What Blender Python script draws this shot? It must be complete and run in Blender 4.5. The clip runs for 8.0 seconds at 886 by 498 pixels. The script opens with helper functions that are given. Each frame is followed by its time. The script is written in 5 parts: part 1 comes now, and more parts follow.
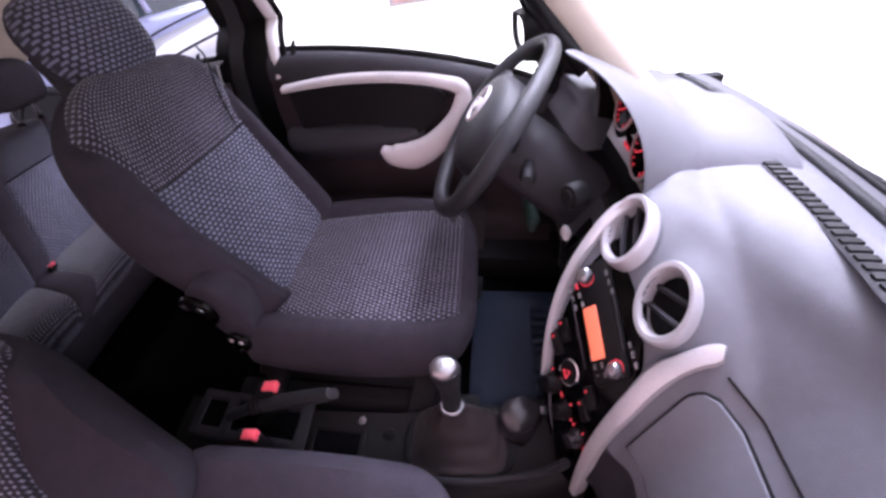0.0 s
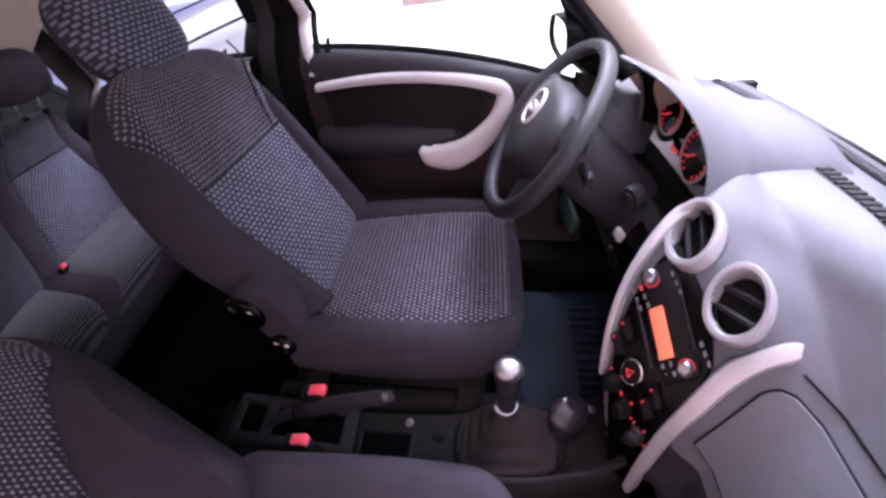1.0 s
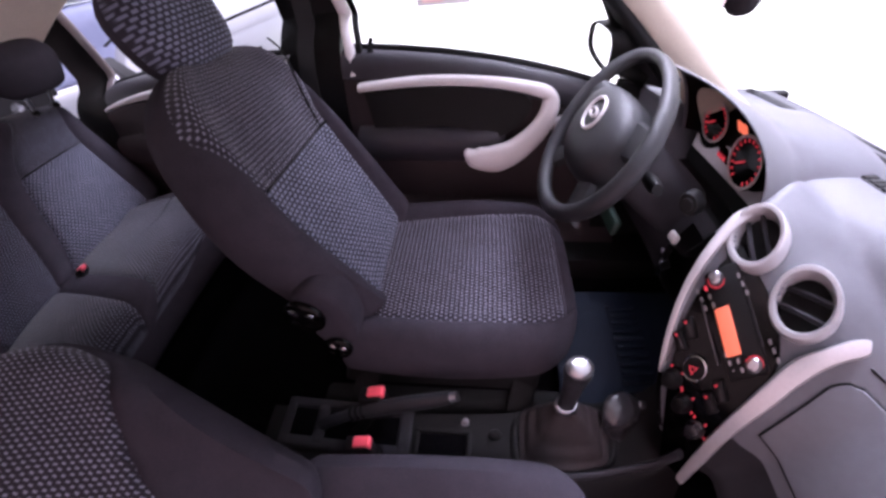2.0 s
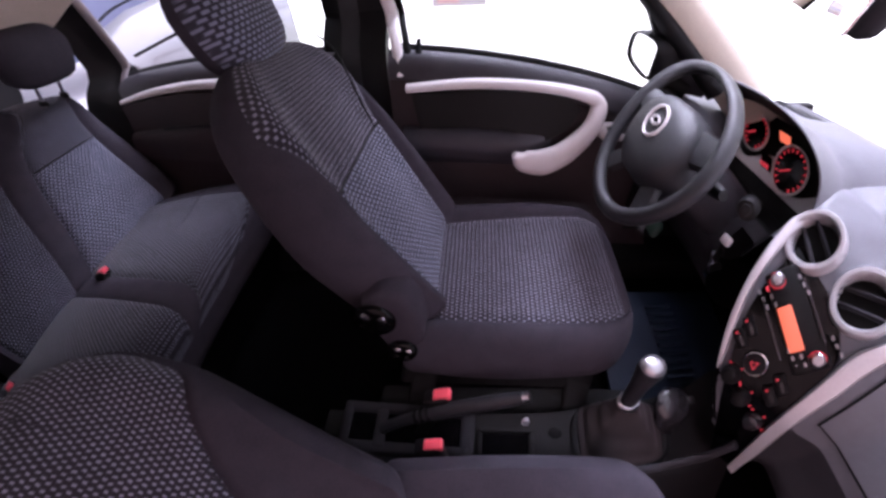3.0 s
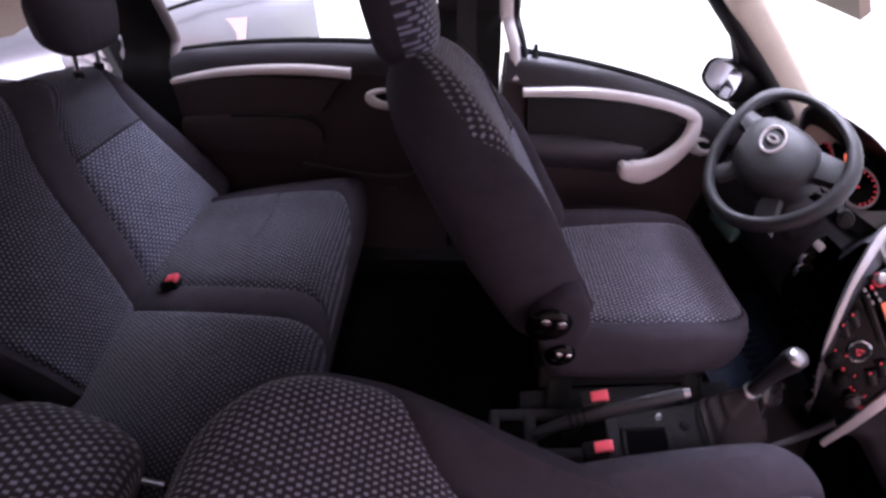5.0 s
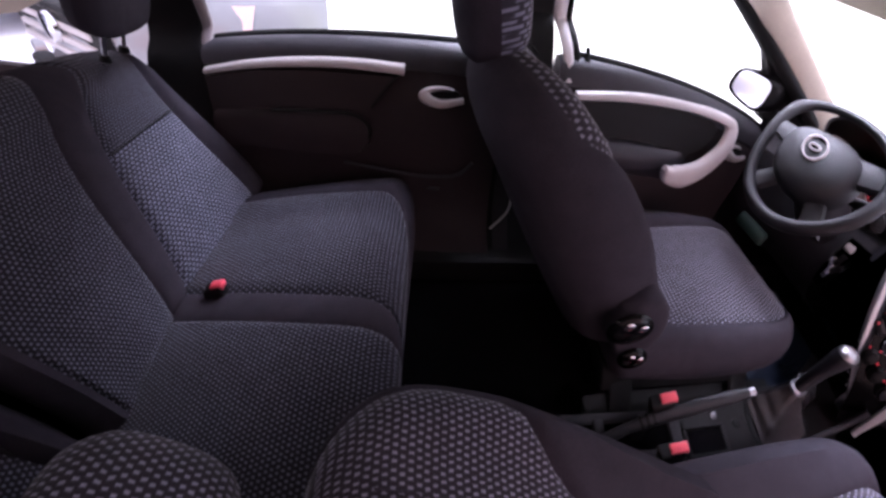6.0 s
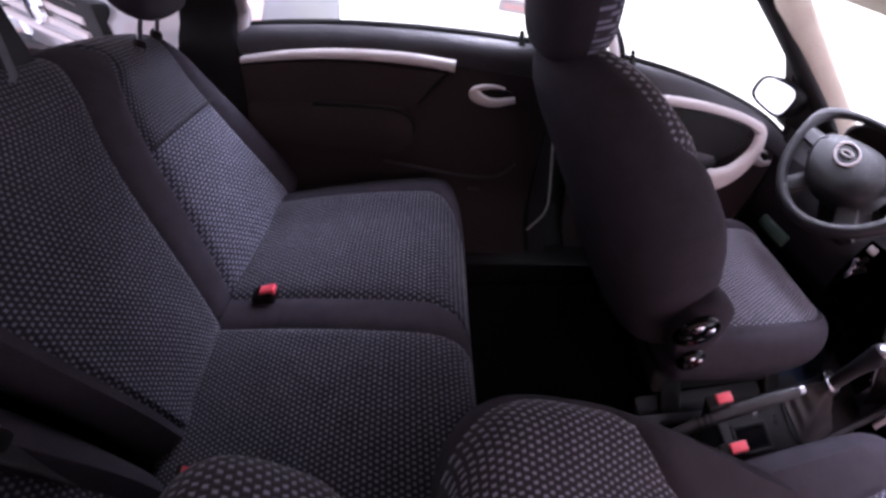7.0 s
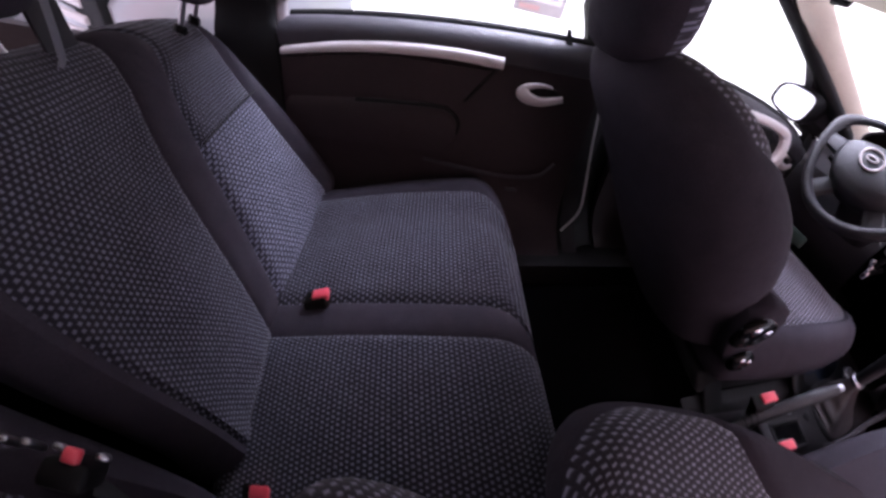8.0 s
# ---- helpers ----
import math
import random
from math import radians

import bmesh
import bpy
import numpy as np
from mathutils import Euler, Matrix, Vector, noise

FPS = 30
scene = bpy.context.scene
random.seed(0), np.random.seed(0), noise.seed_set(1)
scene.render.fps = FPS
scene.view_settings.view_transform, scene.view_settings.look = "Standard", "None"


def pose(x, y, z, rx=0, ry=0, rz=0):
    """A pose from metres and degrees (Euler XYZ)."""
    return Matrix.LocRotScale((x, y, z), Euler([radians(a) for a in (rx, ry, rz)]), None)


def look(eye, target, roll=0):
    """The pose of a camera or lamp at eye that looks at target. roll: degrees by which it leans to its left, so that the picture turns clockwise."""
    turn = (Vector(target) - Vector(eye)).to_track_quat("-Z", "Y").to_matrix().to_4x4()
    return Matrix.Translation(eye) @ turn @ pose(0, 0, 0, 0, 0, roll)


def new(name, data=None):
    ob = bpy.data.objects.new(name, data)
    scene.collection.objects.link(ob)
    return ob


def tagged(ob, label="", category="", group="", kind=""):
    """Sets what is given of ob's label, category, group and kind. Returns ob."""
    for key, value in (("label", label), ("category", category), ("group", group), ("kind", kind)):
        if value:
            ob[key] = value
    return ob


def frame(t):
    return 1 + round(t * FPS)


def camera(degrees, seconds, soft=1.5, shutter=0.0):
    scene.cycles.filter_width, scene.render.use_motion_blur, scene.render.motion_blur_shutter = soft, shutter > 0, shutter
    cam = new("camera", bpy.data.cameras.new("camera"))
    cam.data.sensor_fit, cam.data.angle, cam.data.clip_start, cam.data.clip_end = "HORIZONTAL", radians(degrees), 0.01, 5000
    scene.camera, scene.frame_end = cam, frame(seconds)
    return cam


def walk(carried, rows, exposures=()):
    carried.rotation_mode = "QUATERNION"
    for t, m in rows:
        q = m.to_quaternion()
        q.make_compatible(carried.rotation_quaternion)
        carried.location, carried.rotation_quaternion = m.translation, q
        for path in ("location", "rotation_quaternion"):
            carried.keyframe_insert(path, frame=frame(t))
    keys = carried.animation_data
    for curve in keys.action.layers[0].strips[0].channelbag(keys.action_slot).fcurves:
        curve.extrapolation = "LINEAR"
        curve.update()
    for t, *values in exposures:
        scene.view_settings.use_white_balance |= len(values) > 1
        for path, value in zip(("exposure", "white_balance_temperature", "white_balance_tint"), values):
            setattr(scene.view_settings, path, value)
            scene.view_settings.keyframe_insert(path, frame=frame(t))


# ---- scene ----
cam = camera(104.0, 8.0, 3.0)
PATH = [
    (0, 0.1455, 0.1185, 1.3010, 46.1981, 8.9322, 12.9412),
    (0.5, 0.0859, 0.1052, 1.3113, 46.0809, 8.1044, 12.1068),
    (1, 0.0172, 0.0926, 1.3219, 45.9481, 7.2594, 11.2575),
    (1.5, -0.0560, 0.0775, 1.3360, 45.7217, 6.3308, 10.2905),
    (3, -0.3135, 0.0403, 1.3710, 45.1642, 2.6342, 6.5492),
    (3.5, -0.4227, 0.0295, 1.3755, 45.1909, 0.9345, 4.8701),
    (4, -0.5397, 0.0238, 1.3744, 45.3634, -0.7769, 3.1676),
    (4.5, -0.6536, 0.0223, 1.3677, 45.5719, -2.5827, 1.4139),
    (6, -0.9678, 0.0550, 1.3226, 46.2975, -7.4117, -3.6975),
    (6.5, -1.0540, 0.0718, 1.3056, 46.4204, -8.6732, -4.9923),
    (7, -1.1337, 0.0906, 1.2874, 46.4826, -9.8691, -6.2279),
    (7.5, -1.2087, 0.1104, 1.2686, 46.5106, -10.9470, -7.2815),
    (8, -1.2758, 0.1297, 1.2514, 46.5440, -11.9667, -8.3206),
]
walk(cam, [(t, pose(*p)) for t, *p in PATH], [(0, 0.22), (1.5, 0.15), (3.5, 0.03), (6, 0.08), (8, 0.16)])

# The car is drawn square and level; the body's curves (bowed sides, dash and bench) come from this one small cubic bow.
MIDDLE = np.array((-0.6, 0.6, 0.8))
BEND = np.array([
    (-0.0170, -0.0635, 0.0651),
    (0.1286, -0.0253, 0.0232),
    (0.0110, -0.0949, 0.0901),
    (0.0014, 0.1196, 0.0302),
    (0.0253, 0.1244, -0.1290),
    (-0.1445, 0.0075, 0.0123),
    (0.0249, -0.0018, 0.0374),
    (0.0200, -0.1316, -0.0054),
    (-0.0585, 0.3625, -0.5064),
    (-0.1170, -0.0489, 0.2357),
    (-0.1295, 0.0419, -0.0404),
    (-0.0437, -0.1850, 0.0879),
    (0.0408, 0.0672, -0.1866),
    (-0.1802, -0.0409, 0.0037),
    (0.0758, -0.0122, -0.0812),
    (0.0632, 0.2994, -0.0311),
    (0.0001, -0.0825, -0.0543),
    (-0.0778, -0.7382, 0.5369),
    (0.2948, 0.2472, -0.4325),
    (0.1573, 2.0645, -1.2119),
])


def plan(p):
    p = np.asarray(p, float)
    x, y, z = (np.clip(p, (-1.62, -0.1, 0.42), (0.35, 1.16, 1.16)) - MIDDLE).T
    terms = np.stack([x ** 0, x, y, z, x * x, x * y, x * z, y * y, y * z, z * z, x ** 3, x * x * y, x * x * z, x * y * y, x * y * z, x * z * z, y ** 3, y * y * z, y * z * z, z ** 3], 1)
    return p + terms @ BEND


# ---- world and light: a bright white hall all round ----
world = bpy.data.worlds.new("hall_light")
scene.world = world
world.use_nodes = True
wn = world.node_tree.nodes
wbg = wn["Background"]
wbg.inputs["Color"].default_value = (0.95, 0.89, 1.15, 1)
wbg.inputs["Strength"].default_value = 1.95
sun_data = bpy.data.lights.new("hall_sun", "SUN")
sun_data.energy, sun_data.angle, sun_data.color = 4.5, radians(30), (0.90, 0.90, 1.20)
sun = new("hall_sun", sun_data)
sun.matrix_world = look((0.55, 2.7, 3.7), (-0.45, 0.5, 0.8))


# ---- materials ----
def material(name, color, rough=0.6, metal=0.0, spec=0.5, noise_scale=60.0, vary=0.15, bump=0.0, bump_scale=400.0, coat=0.0, creases=0.0):
    """A plain surface with a faint uneven tone at two sizes and a fine grain."""
    m = bpy.data.materials.new(name)
    m.use_nodes = True
    nt = m.node_tree
    b = nt.nodes["Principled BSDF"]
    b.inputs["Roughness"].default_value, b.inputs["Metallic"].default_value = rough, metal
    b.inputs["Specular IOR Level"].default_value, b.inputs["Coat Weight"].default_value = spec, coat
    co = nt.nodes.new("ShaderNodeTexCoord")
    n1, n2 = nt.nodes.new("ShaderNodeTexNoise"), nt.nodes.new("ShaderNodeTexNoise")
    n1.inputs["Scale"].default_value, n2.inputs["Scale"].default_value = noise_scale * 0.08, noise_scale
    n1.inputs["Detail"].default_value = 4
    add = nt.nodes.new("ShaderNodeMath")
    add.operation = "ADD"
    ramp = nt.nodes.new("ShaderNodeMapRange")
    ramp.inputs["From Min"].default_value, ramp.inputs["From Max"].default_value = 0.7, 1.3
    ramp.inputs["To Min"].default_value, ramp.inputs["To Max"].default_value = 1 - vary, 1 + vary
    mix = nt.nodes.new("ShaderNodeVectorMath")
    mix.operation = "SCALE"
    mix.inputs[0].default_value = color
    for n in (n1, n2):
        nt.links.new(co.outputs["Object"], n.inputs["Vector"])
    nt.links.new(n1.outputs["Fac"], add.inputs[0])
    nt.links.new(n2.outputs["Fac"], add.inputs[1])
    nt.links.new(add.outputs[0], ramp.inputs["Value"])
    nt.links.new(ramp.outputs[0], mix.inputs["Scale"])
    nt.links.new(mix.outputs[0], b.inputs["Base Color"])
    if bump:
        n3, bp = nt.nodes.new("ShaderNodeTexNoise"), nt.nodes.new("ShaderNodeBump")
        n3.inputs["Scale"].default_value = bump_scale
        bp.inputs["Strength"].default_value, bp.inputs["Distance"].default_value = bump, 0.002
        nt.links.new(co.outputs["Object"], n3.inputs["Vector"])
        nt.links.new(n3.outputs["Fac"], bp.inputs["Height"])
        nt.links.new(bp.outputs[0], b.inputs["Normal"])
        if creases:
            n4, b4 = nt.nodes.new("ShaderNodeTexNoise"), nt.nodes.new("ShaderNodeBump")
            n4.inputs["Scale"].default_value, n4.inputs["Detail"].default_value, n4.inputs["Distortion"].default_value = 9.0, 3.0, 1.2
            b4.inputs["Strength"].default_value, b4.inputs["Distance"].default_value = creases, 0.02
            nt.links.new(co.outputs["Object"], n4.inputs["Vector"])
            nt.links.new(n4.outputs["Fac"], b4.inputs["Height"])
            nt.links.new(b4.outputs[0], bp.inputs["Normal"])
    return m


def fabric(name, dark, light, width, row, gap, offset=0.5, rough=0.9, bump=0.5):
    """Woven seat cloth: light stitches in shifted rows on a dark ground, along the cloth's own UV in metres."""
    m = bpy.data.materials.new(name)
    m.use_nodes = True
    nt = m.node_tree
    b = nt.nodes["Principled BSDF"]
    b.inputs["Roughness"].default_value, b.inputs["Specular IOR Level"].default_value = rough, 0.2
    b.inputs["Sheen Weight"].default_value, b.inputs["Sheen Roughness"].default_value = 0.12, 0.5
    uv, br, no, mx = (nt.nodes.new("ShaderNode" + k) for k in ("UVMap", "TexBrick", "TexNoise", "Mix"))
    wob, wadd = nt.nodes.new("ShaderNodeTexNoise"), nt.nodes.new("ShaderNodeMixRGB")
    wob.inputs["Scale"].default_value = 90
    wadd.blend_type = "LINEAR_LIGHT"
    wadd.inputs["Fac"].default_value = 0.0016
    nt.links.new(uv.outputs[0], wob.inputs["Vector"])
    squeeze = nt.nodes.new("ShaderNodeVectorMath")
    squeeze.operation = "MULTIPLY"
    squeeze.inputs[1].default_value = (0.7, 1, 1)
    nt.links.new(uv.outputs[0], squeeze.inputs[0])
    nt.links.new(squeeze.outputs[0], wadd.inputs[1])
    nt.links.new(wob.outputs["Color"], wadd.inputs[2])
    br.inputs["Scale"].default_value, br.offset, br.squash = 1.0, offset, 1.0
    br.inputs["Brick Width"].default_value, br.inputs["Row Height"].default_value = width * 0.7, row
    br.inputs["Mortar Size"].default_value, br.inputs["Mortar Smooth"].default_value = gap, 1.0
    spot, tone = nt.nodes.new("ShaderNodeMapRange"), nt.nodes.new("ShaderNodeMix")
    spot.interpolation_type = "SMOOTHSTEP"
    spot.inputs["From Min"].default_value, spot.inputs["From Max"].default_value = 0.0, 0.75
    spot.inputs["To Min"].default_value, spot.inputs["To Max"].default_value = 1.0, 0.0
    tone.data_type = "RGBA"
    tone.inputs["A"].default_value, tone.inputs["B"].default_value = (*dark, 1), (*light, 1)
    nt.links.new(br.outputs["Fac"], spot.inputs["Value"])
    nt.links.new(spot.outputs[0], tone.inputs["Factor"])
    no.inputs["Scale"].default_value, no.inputs["Detail"].default_value = 25, 6
    mx.data_type, mx.blend_type = "RGBA", "MULTIPLY"
    mx.inputs["Factor"].default_value = 0.5
    nt.links.new(wadd.outputs[0], br.inputs["Vector"])
    nt.links.new(uv.outputs[0], no.inputs["Vector"])
    nt.links.new(tone.outputs["Result"], mx.inputs["A"])
    nt.links.new(no.outputs["Fac"], mx.inputs["B"])
    nt.links.new(mx.outputs["Result"], b.inputs["Base Color"])
    bp = nt.nodes.new("ShaderNodeBump")
    bp.inputs["Strength"].default_value, bp.inputs["Distance"].default_value, bp.invert = bump, 0.0015, True
    nt.links.new(br.outputs["Fac"], bp.inputs["Height"])
    nt.links.new(bp.outputs[0], b.inputs["Normal"])
    return m


def glass(name):
    m = bpy.data.materials.new(name)
    m.use_nodes = True
    b = m.node_tree.nodes["Principled BSDF"]
    b.inputs["Base Color"].default_value = (1, 1, 1, 1)
    b.inputs["Transmission Weight"].default_value, b.inputs["Roughness"].default_value, b.inputs["IOR"].default_value = 1, 0, 1.02
    return m


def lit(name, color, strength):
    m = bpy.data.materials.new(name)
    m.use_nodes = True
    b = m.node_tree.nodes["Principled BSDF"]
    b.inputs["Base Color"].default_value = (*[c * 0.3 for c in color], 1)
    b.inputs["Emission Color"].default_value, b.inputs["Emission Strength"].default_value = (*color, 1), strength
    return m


CLOTH = fabric("patterned_seat_cloth", (0.033, 0.027, 0.036), (0.335, 0.32, 0.405), 0.0088, 0.0092, 0.0036)
RIBBED = fabric("ribbed_seat_cloth", (0.040, 0.037, 0.050), (0.235, 0.238, 0.318), 0.0150, 0.0088, 0.0033)
# Stitched cloth in closer rows, colours darkened to stand in for bench shade.
SHADEDCLOTH = fabric("shaded_stitched_bench_cloth", (0.024, 0.021, 0.029), (0.190, 0.188, 0.242), 0.0096, 0.0082, 0.0034)
PLAIN = material("plain_seat_cloth", (0.036, 0.0305, 0.039), 0.92, spec=0.12, noise_scale=350, vary=0.14, bump=0.35, bump_scale=900, creases=0.22)
DASH = material("grey_dash_plastic", (0.116, 0.117, 0.134), 0.5, spec=0.45, noise_scale=90, vary=0.05, bump=0.22, bump_scale=700)
DASH_LOW = material("dark_dash_plastic", (0.022, 0.020, 0.024), 0.6, spec=0.25, noise_scale=90, vary=0.06, bump=0.2, bump_scale=700)
TRIM = material("dark_door_plastic", (0.027, 0.0175, 0.020), 0.55, spec=0.25, noise_scale=80, vary=0.1, bump=0.2, bump_scale=600)
TRIM_TOP = material("charcoal_door_cap", (0.034, 0.031, 0.039), 0.5, spec=0.35, noise_scale=80, vary=0.08, bump=0.2, bump_scale=600)
SILVER = material("silver_painted_plastic", (0.56, 0.52, 0.52), 0.35, 0.0, noise_scale=200, vary=0.05)
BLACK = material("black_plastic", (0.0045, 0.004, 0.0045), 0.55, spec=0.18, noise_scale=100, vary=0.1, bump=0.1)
GLOSS = material("gloss_black_panel", (0.0022, 0.002, 0.0022), 0.16, spec=0.14, noise_scale=40, vary=0.1)
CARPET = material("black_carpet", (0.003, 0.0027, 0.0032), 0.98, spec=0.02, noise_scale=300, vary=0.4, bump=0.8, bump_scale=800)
RUBBER = material("blue_black_rubber", (0.011, 0.018, 0.034), 0.55, spec=0.2, noise_scale=100, vary=0.15, bump=0.2)
BEIGE = material("beige_headliner", (0.60, 0.54, 0.45), 0.9, spec=0.1, noise_scale=200, vary=0.06, bump=0.2)
CHROME = material("chrome", (0.8, 0.8, 0.82), 0.12, 1.0, noise_scale=30, vary=0.02)
STEEL = material("dull_steel", (0.35, 0.35, 0.37), 0.3, 1.0, noise_scale=80, vary=0.1)
WHEEL = material("grey_steering_leatherette", (0.016, 0.0155, 0.019), 0.5, spec=0.35, noise_scale=120, vary=0.08, bump=0.25, bump_scale=800)
BOOT = material("grey_gear_boot_vinyl", (0.026, 0.019, 0.020), 0.5, spec=0.4, noise_scale=120, vary=0.15, bump=0.3)
RED = material("red_plastic", (0.80, 0.085, 0.12), 0.35, noise_scale=60, vary=0.05)
PAINT = material("white_car_paint", (0.86, 0.83, 0.84), 0.3, spec=0.5, noise_scale=8, vary=0.03, coat=0.5)
SILVER_PAINT = material("silver_car_paint", (0.27, 0.28, 0.30), 0.28, 0.2, noise_scale=8, vary=0.05, coat=0.6)
BLUE_PAINT = material("blue_grey_car_paint", (0.20, 0.22, 0.33), 0.28, 0.2, noise_scale=8, vary=0.05, coat=0.6)
BELT = material("black_belt_webbing", (0.012, 0.011, 0.013), 0.7, noise_scale=500, vary=0.2, bump=0.3, bump_scale=1200)
WHITE = material("white_wall_paint", (0.86, 0.84, 0.85), 0.8, noise_scale=6, vary=0.03)
FLOOR = material("pale_hall_floor", (0.82, 0.81, 0.82), 0.4, noise_scale=8, vary=0.06)
GLASS = glass("window_glass")
DARKGLASS = material("dark_car_glass", (0.03, 0.04, 0.045), 0.06, spec=0.8, noise_scale=5, vary=0.1)
AMBER = lit("amber_display", (1.0, 0.19, 0.11), 0.9)
REDLIT = lit("red_backlight", (1.0, 0.06, 0.10), 0.5)
# Wall is no lamp; emission added so it stays white and lights the cabin.
GLOWWALL = lit("glowing_white_wall", (1.0, 0.98, 1.04), 2.0)
BOUNCEWALL = material("rosy_bounce_wall", (0.63, 0.43, 0.39), 0.8, noise_scale=6, vary=0.05)
# White body edge given a darker rosy grey to stand in for shade.
EDGE = material("shaded_body_edge", (0.20, 0.165, 0.17), 0.5, noise_scale=40, vary=0.05)
SILVER_DASH = material("silver_painted_dash_trim", (0.52, 0.50, 0.515), 0.3, 0.35, noise_scale=200, vary=0.06)
CONSOLE = material("dark_console_plastic", (0.0065, 0.0052, 0.006), 0.55, spec=0.25, noise_scale=80, vary=0.1, bump=0.2, bump_scale=600)
GLOSSGREY = material("glossy_dark_grey_plastic", (0.022, 0.020, 0.023), 0.2, spec=0.6, noise_scale=40, vary=0.1)
BRUSHED = material("brushed_metal", (0.36, 0.35, 0.36), 0.34, 1.0, noise_scale=60, vary=0.1)
MIRROR = material("mirror_glass", (0.9, 0.9, 0.92), 0.02, 1.0, noise_scale=5, vary=0.01)
LIGHTGREY = material("pale_grey_plastic", (0.5, 0.48, 0.48), 0.4, noise_scale=60, vary=0.05)
PINKSIGN = material("pale_pink_sign", (0.62, 0.42, 0.40), 0.6, noise_scale=30, vary=0.1)
BLUEBAR = material("blue_print", (0.12, 0.2, 0.5), 0.5, noise_scale=30, vary=0.1)
GREEN = material("dark_green_plastic", (0.01, 0.035, 0.025), 0.6, noise_scale=60, vary=0.2)


# ---- helpers for meshes ----
ORIGIN = {}
BOWED = {}   # doors whose lining leans into the cabin towards one end


def thing(name, base, label, category, group="", kind=""):
    ob = new(name)
    ob.empty_display_size = 0.1
    ob.location = plan(np.array([base]))[0]
    ORIGIN[ob] = np.array(ob.location)
    return tagged(ob, label, category, group, kind)


def finish(name, bm, mat, smooth=True, bent=True, origin=None):
    if len(bm.verts):
        co = np.array([v.co for v in bm.verts])
        if bent:
            co = plan(co)
        if origin is not None:
            co = co - origin
        for v, c in zip(bm.verts, co):
            v.co = c
    me = bpy.data.meshes.new(name)
    bm.normal_update()
    bm.to_mesh(me)
    bm.free()
    me.materials.append(mat)
    if smooth:
        me.shade_smooth()
        me.set_sharp_from_angle(angle=radians(42))
    return me


def part(name, bm, mat, parent, label="", smooth=True, bent=True):
    """One mesh object under a thing or a part."""
    o = ORIGIN[parent]
    if parent in BOWED:
        for v in bm.verts:
            v.co.y += BOWED[parent](v.co)
    ob = new(name, finish(name, bm, mat, smooth, bent, o))
    ob.parent = parent
    ORIGIN[ob] = o
    return tagged(ob, label)


def solid(name, bm, mat, label, category, kind="", smooth=True, bent=True, group=""):
    """A thing or a piece of the setting that is one mesh."""
    co = np.array([v.co for v in bm.verts])
    base = np.array([co[:, 0].mean(), co[:, 1].mean(), co[:, 2].min()])
    base = plan(base[None])[0] if bent else base
    ob = new(name, finish(name, bm, mat, smooth, bent, base))
    ob.location = base
    ORIGIN[ob] = base
    return tagged(ob, label, category, group, kind)


def grid(bm, P, loop_u=False, loop_v=False, uv=None):
    """Faces over an array of points P[i][j]; uv[i][j] in metres."""
    P = np.asarray(P, float)
    nu, nv = P.shape[:2]
    vs = [[bm.verts.new(P[i, j]) for j in range(nv)] for i in range(nu)]
    lay = bm.loops.layers.uv.verify() if uv is not None else None
    for i in range(nu if loop_u else nu - 1):
        for j in range(nv if loop_v else nv - 1):
            a, b = (i + 1) % nu, (j + 1) % nv
            fc = bm.faces.new((vs[i][j], vs[a][j], vs[a][b], vs[i][b]))
            if lay:
                for lp, (p, q) in zip(fc.loops, ((i, j), (i + 1, j), (i + 1, j + 1), (i, j + 1))):
                    lp[lay].uv = uv[min(p, nu - 1)][min(q, nv - 1)]
    return vs


def box(bm, c, s, bevel=0.004, rot=(0, 0, 0), seg=2, cuts=0):
    """A box with rounded edges: centre, full sizes, degrees."""
    got = bmesh.ops.create_cube(bm, size=1.0, matrix=pose(*c, *rot) @ Matrix.Diagonal((*s, 1)))
    vs = got["verts"]
    es = list({e for v in vs for e in v.link_edges})
    if cuts:
        bmesh.ops.subdivide_edges(bm, edges=es, cuts=cuts, use_grid_fill=True)
        return
    if bevel:
        bmesh.ops.bevel(bm, geom=es, offset=min(bevel, min(s) * 0.49), segments=seg, affect="EDGES", profile=0.5)


def smooth_line(pts, n):
    """n points along a smooth line through the given ones."""
    p = np.asarray(pts, float)
    k = len(p)
    q = np.vstack([2 * p[0] - p[1], p, 2 * p[-1] - p[-2]])
    out = []
    for t in np.linspace(0, k - 1 - 1e-9, n):
        i = int(t)
        f = t - i
        a, b, c, d = q[i:i + 4]
        out.append(0.5 * (2 * b + (c - a) * f + (2 * a - 5 * b + 4 * c - d) * f * f + (3 * b - a - 3 * c + d) * f ** 3))
    return np.array(out)


def tube(bm, pts, r, n=24, k=10, r2=None, flat=1.0, up=(0, 0, 1), closed=False, smooth=True, end=True):
    """A rod along a smooth line; r a number or a list along it; flat squeezes it towards up."""
    p = smooth_line(pts, n) if smooth else np.asarray(pts, float)
    n = len(p)
    rr = np.interp(np.linspace(0, 1, n), np.linspace(0, 1, len(r)), r) if np.ndim(r) else np.full(n, r)
    d = np.gradient(p, axis=0) if not closed else np.roll(p, -1, 0) - np.roll(p, 1, 0)
    d /= np.linalg.norm(d, axis=1)[:, None]
    up = np.array(up, float)
    a = np.linspace(0, 2 * np.pi, k, endpoint=False)
    P = []
    for i in range(n):
        s = np.cross(d[i], up)
        s /= np.linalg.norm(s) + 1e-9
        u = np.cross(s, d[i])
        P.append(p[i] + rr[i] * (np.cos(a)[:, None] * s + flat * np.sin(a)[:, None] * u))
    vs = grid(bm, P, loop_u=closed, loop_v=True)
    if not closed and end:
        bm.faces.new(vs[0][::-1])
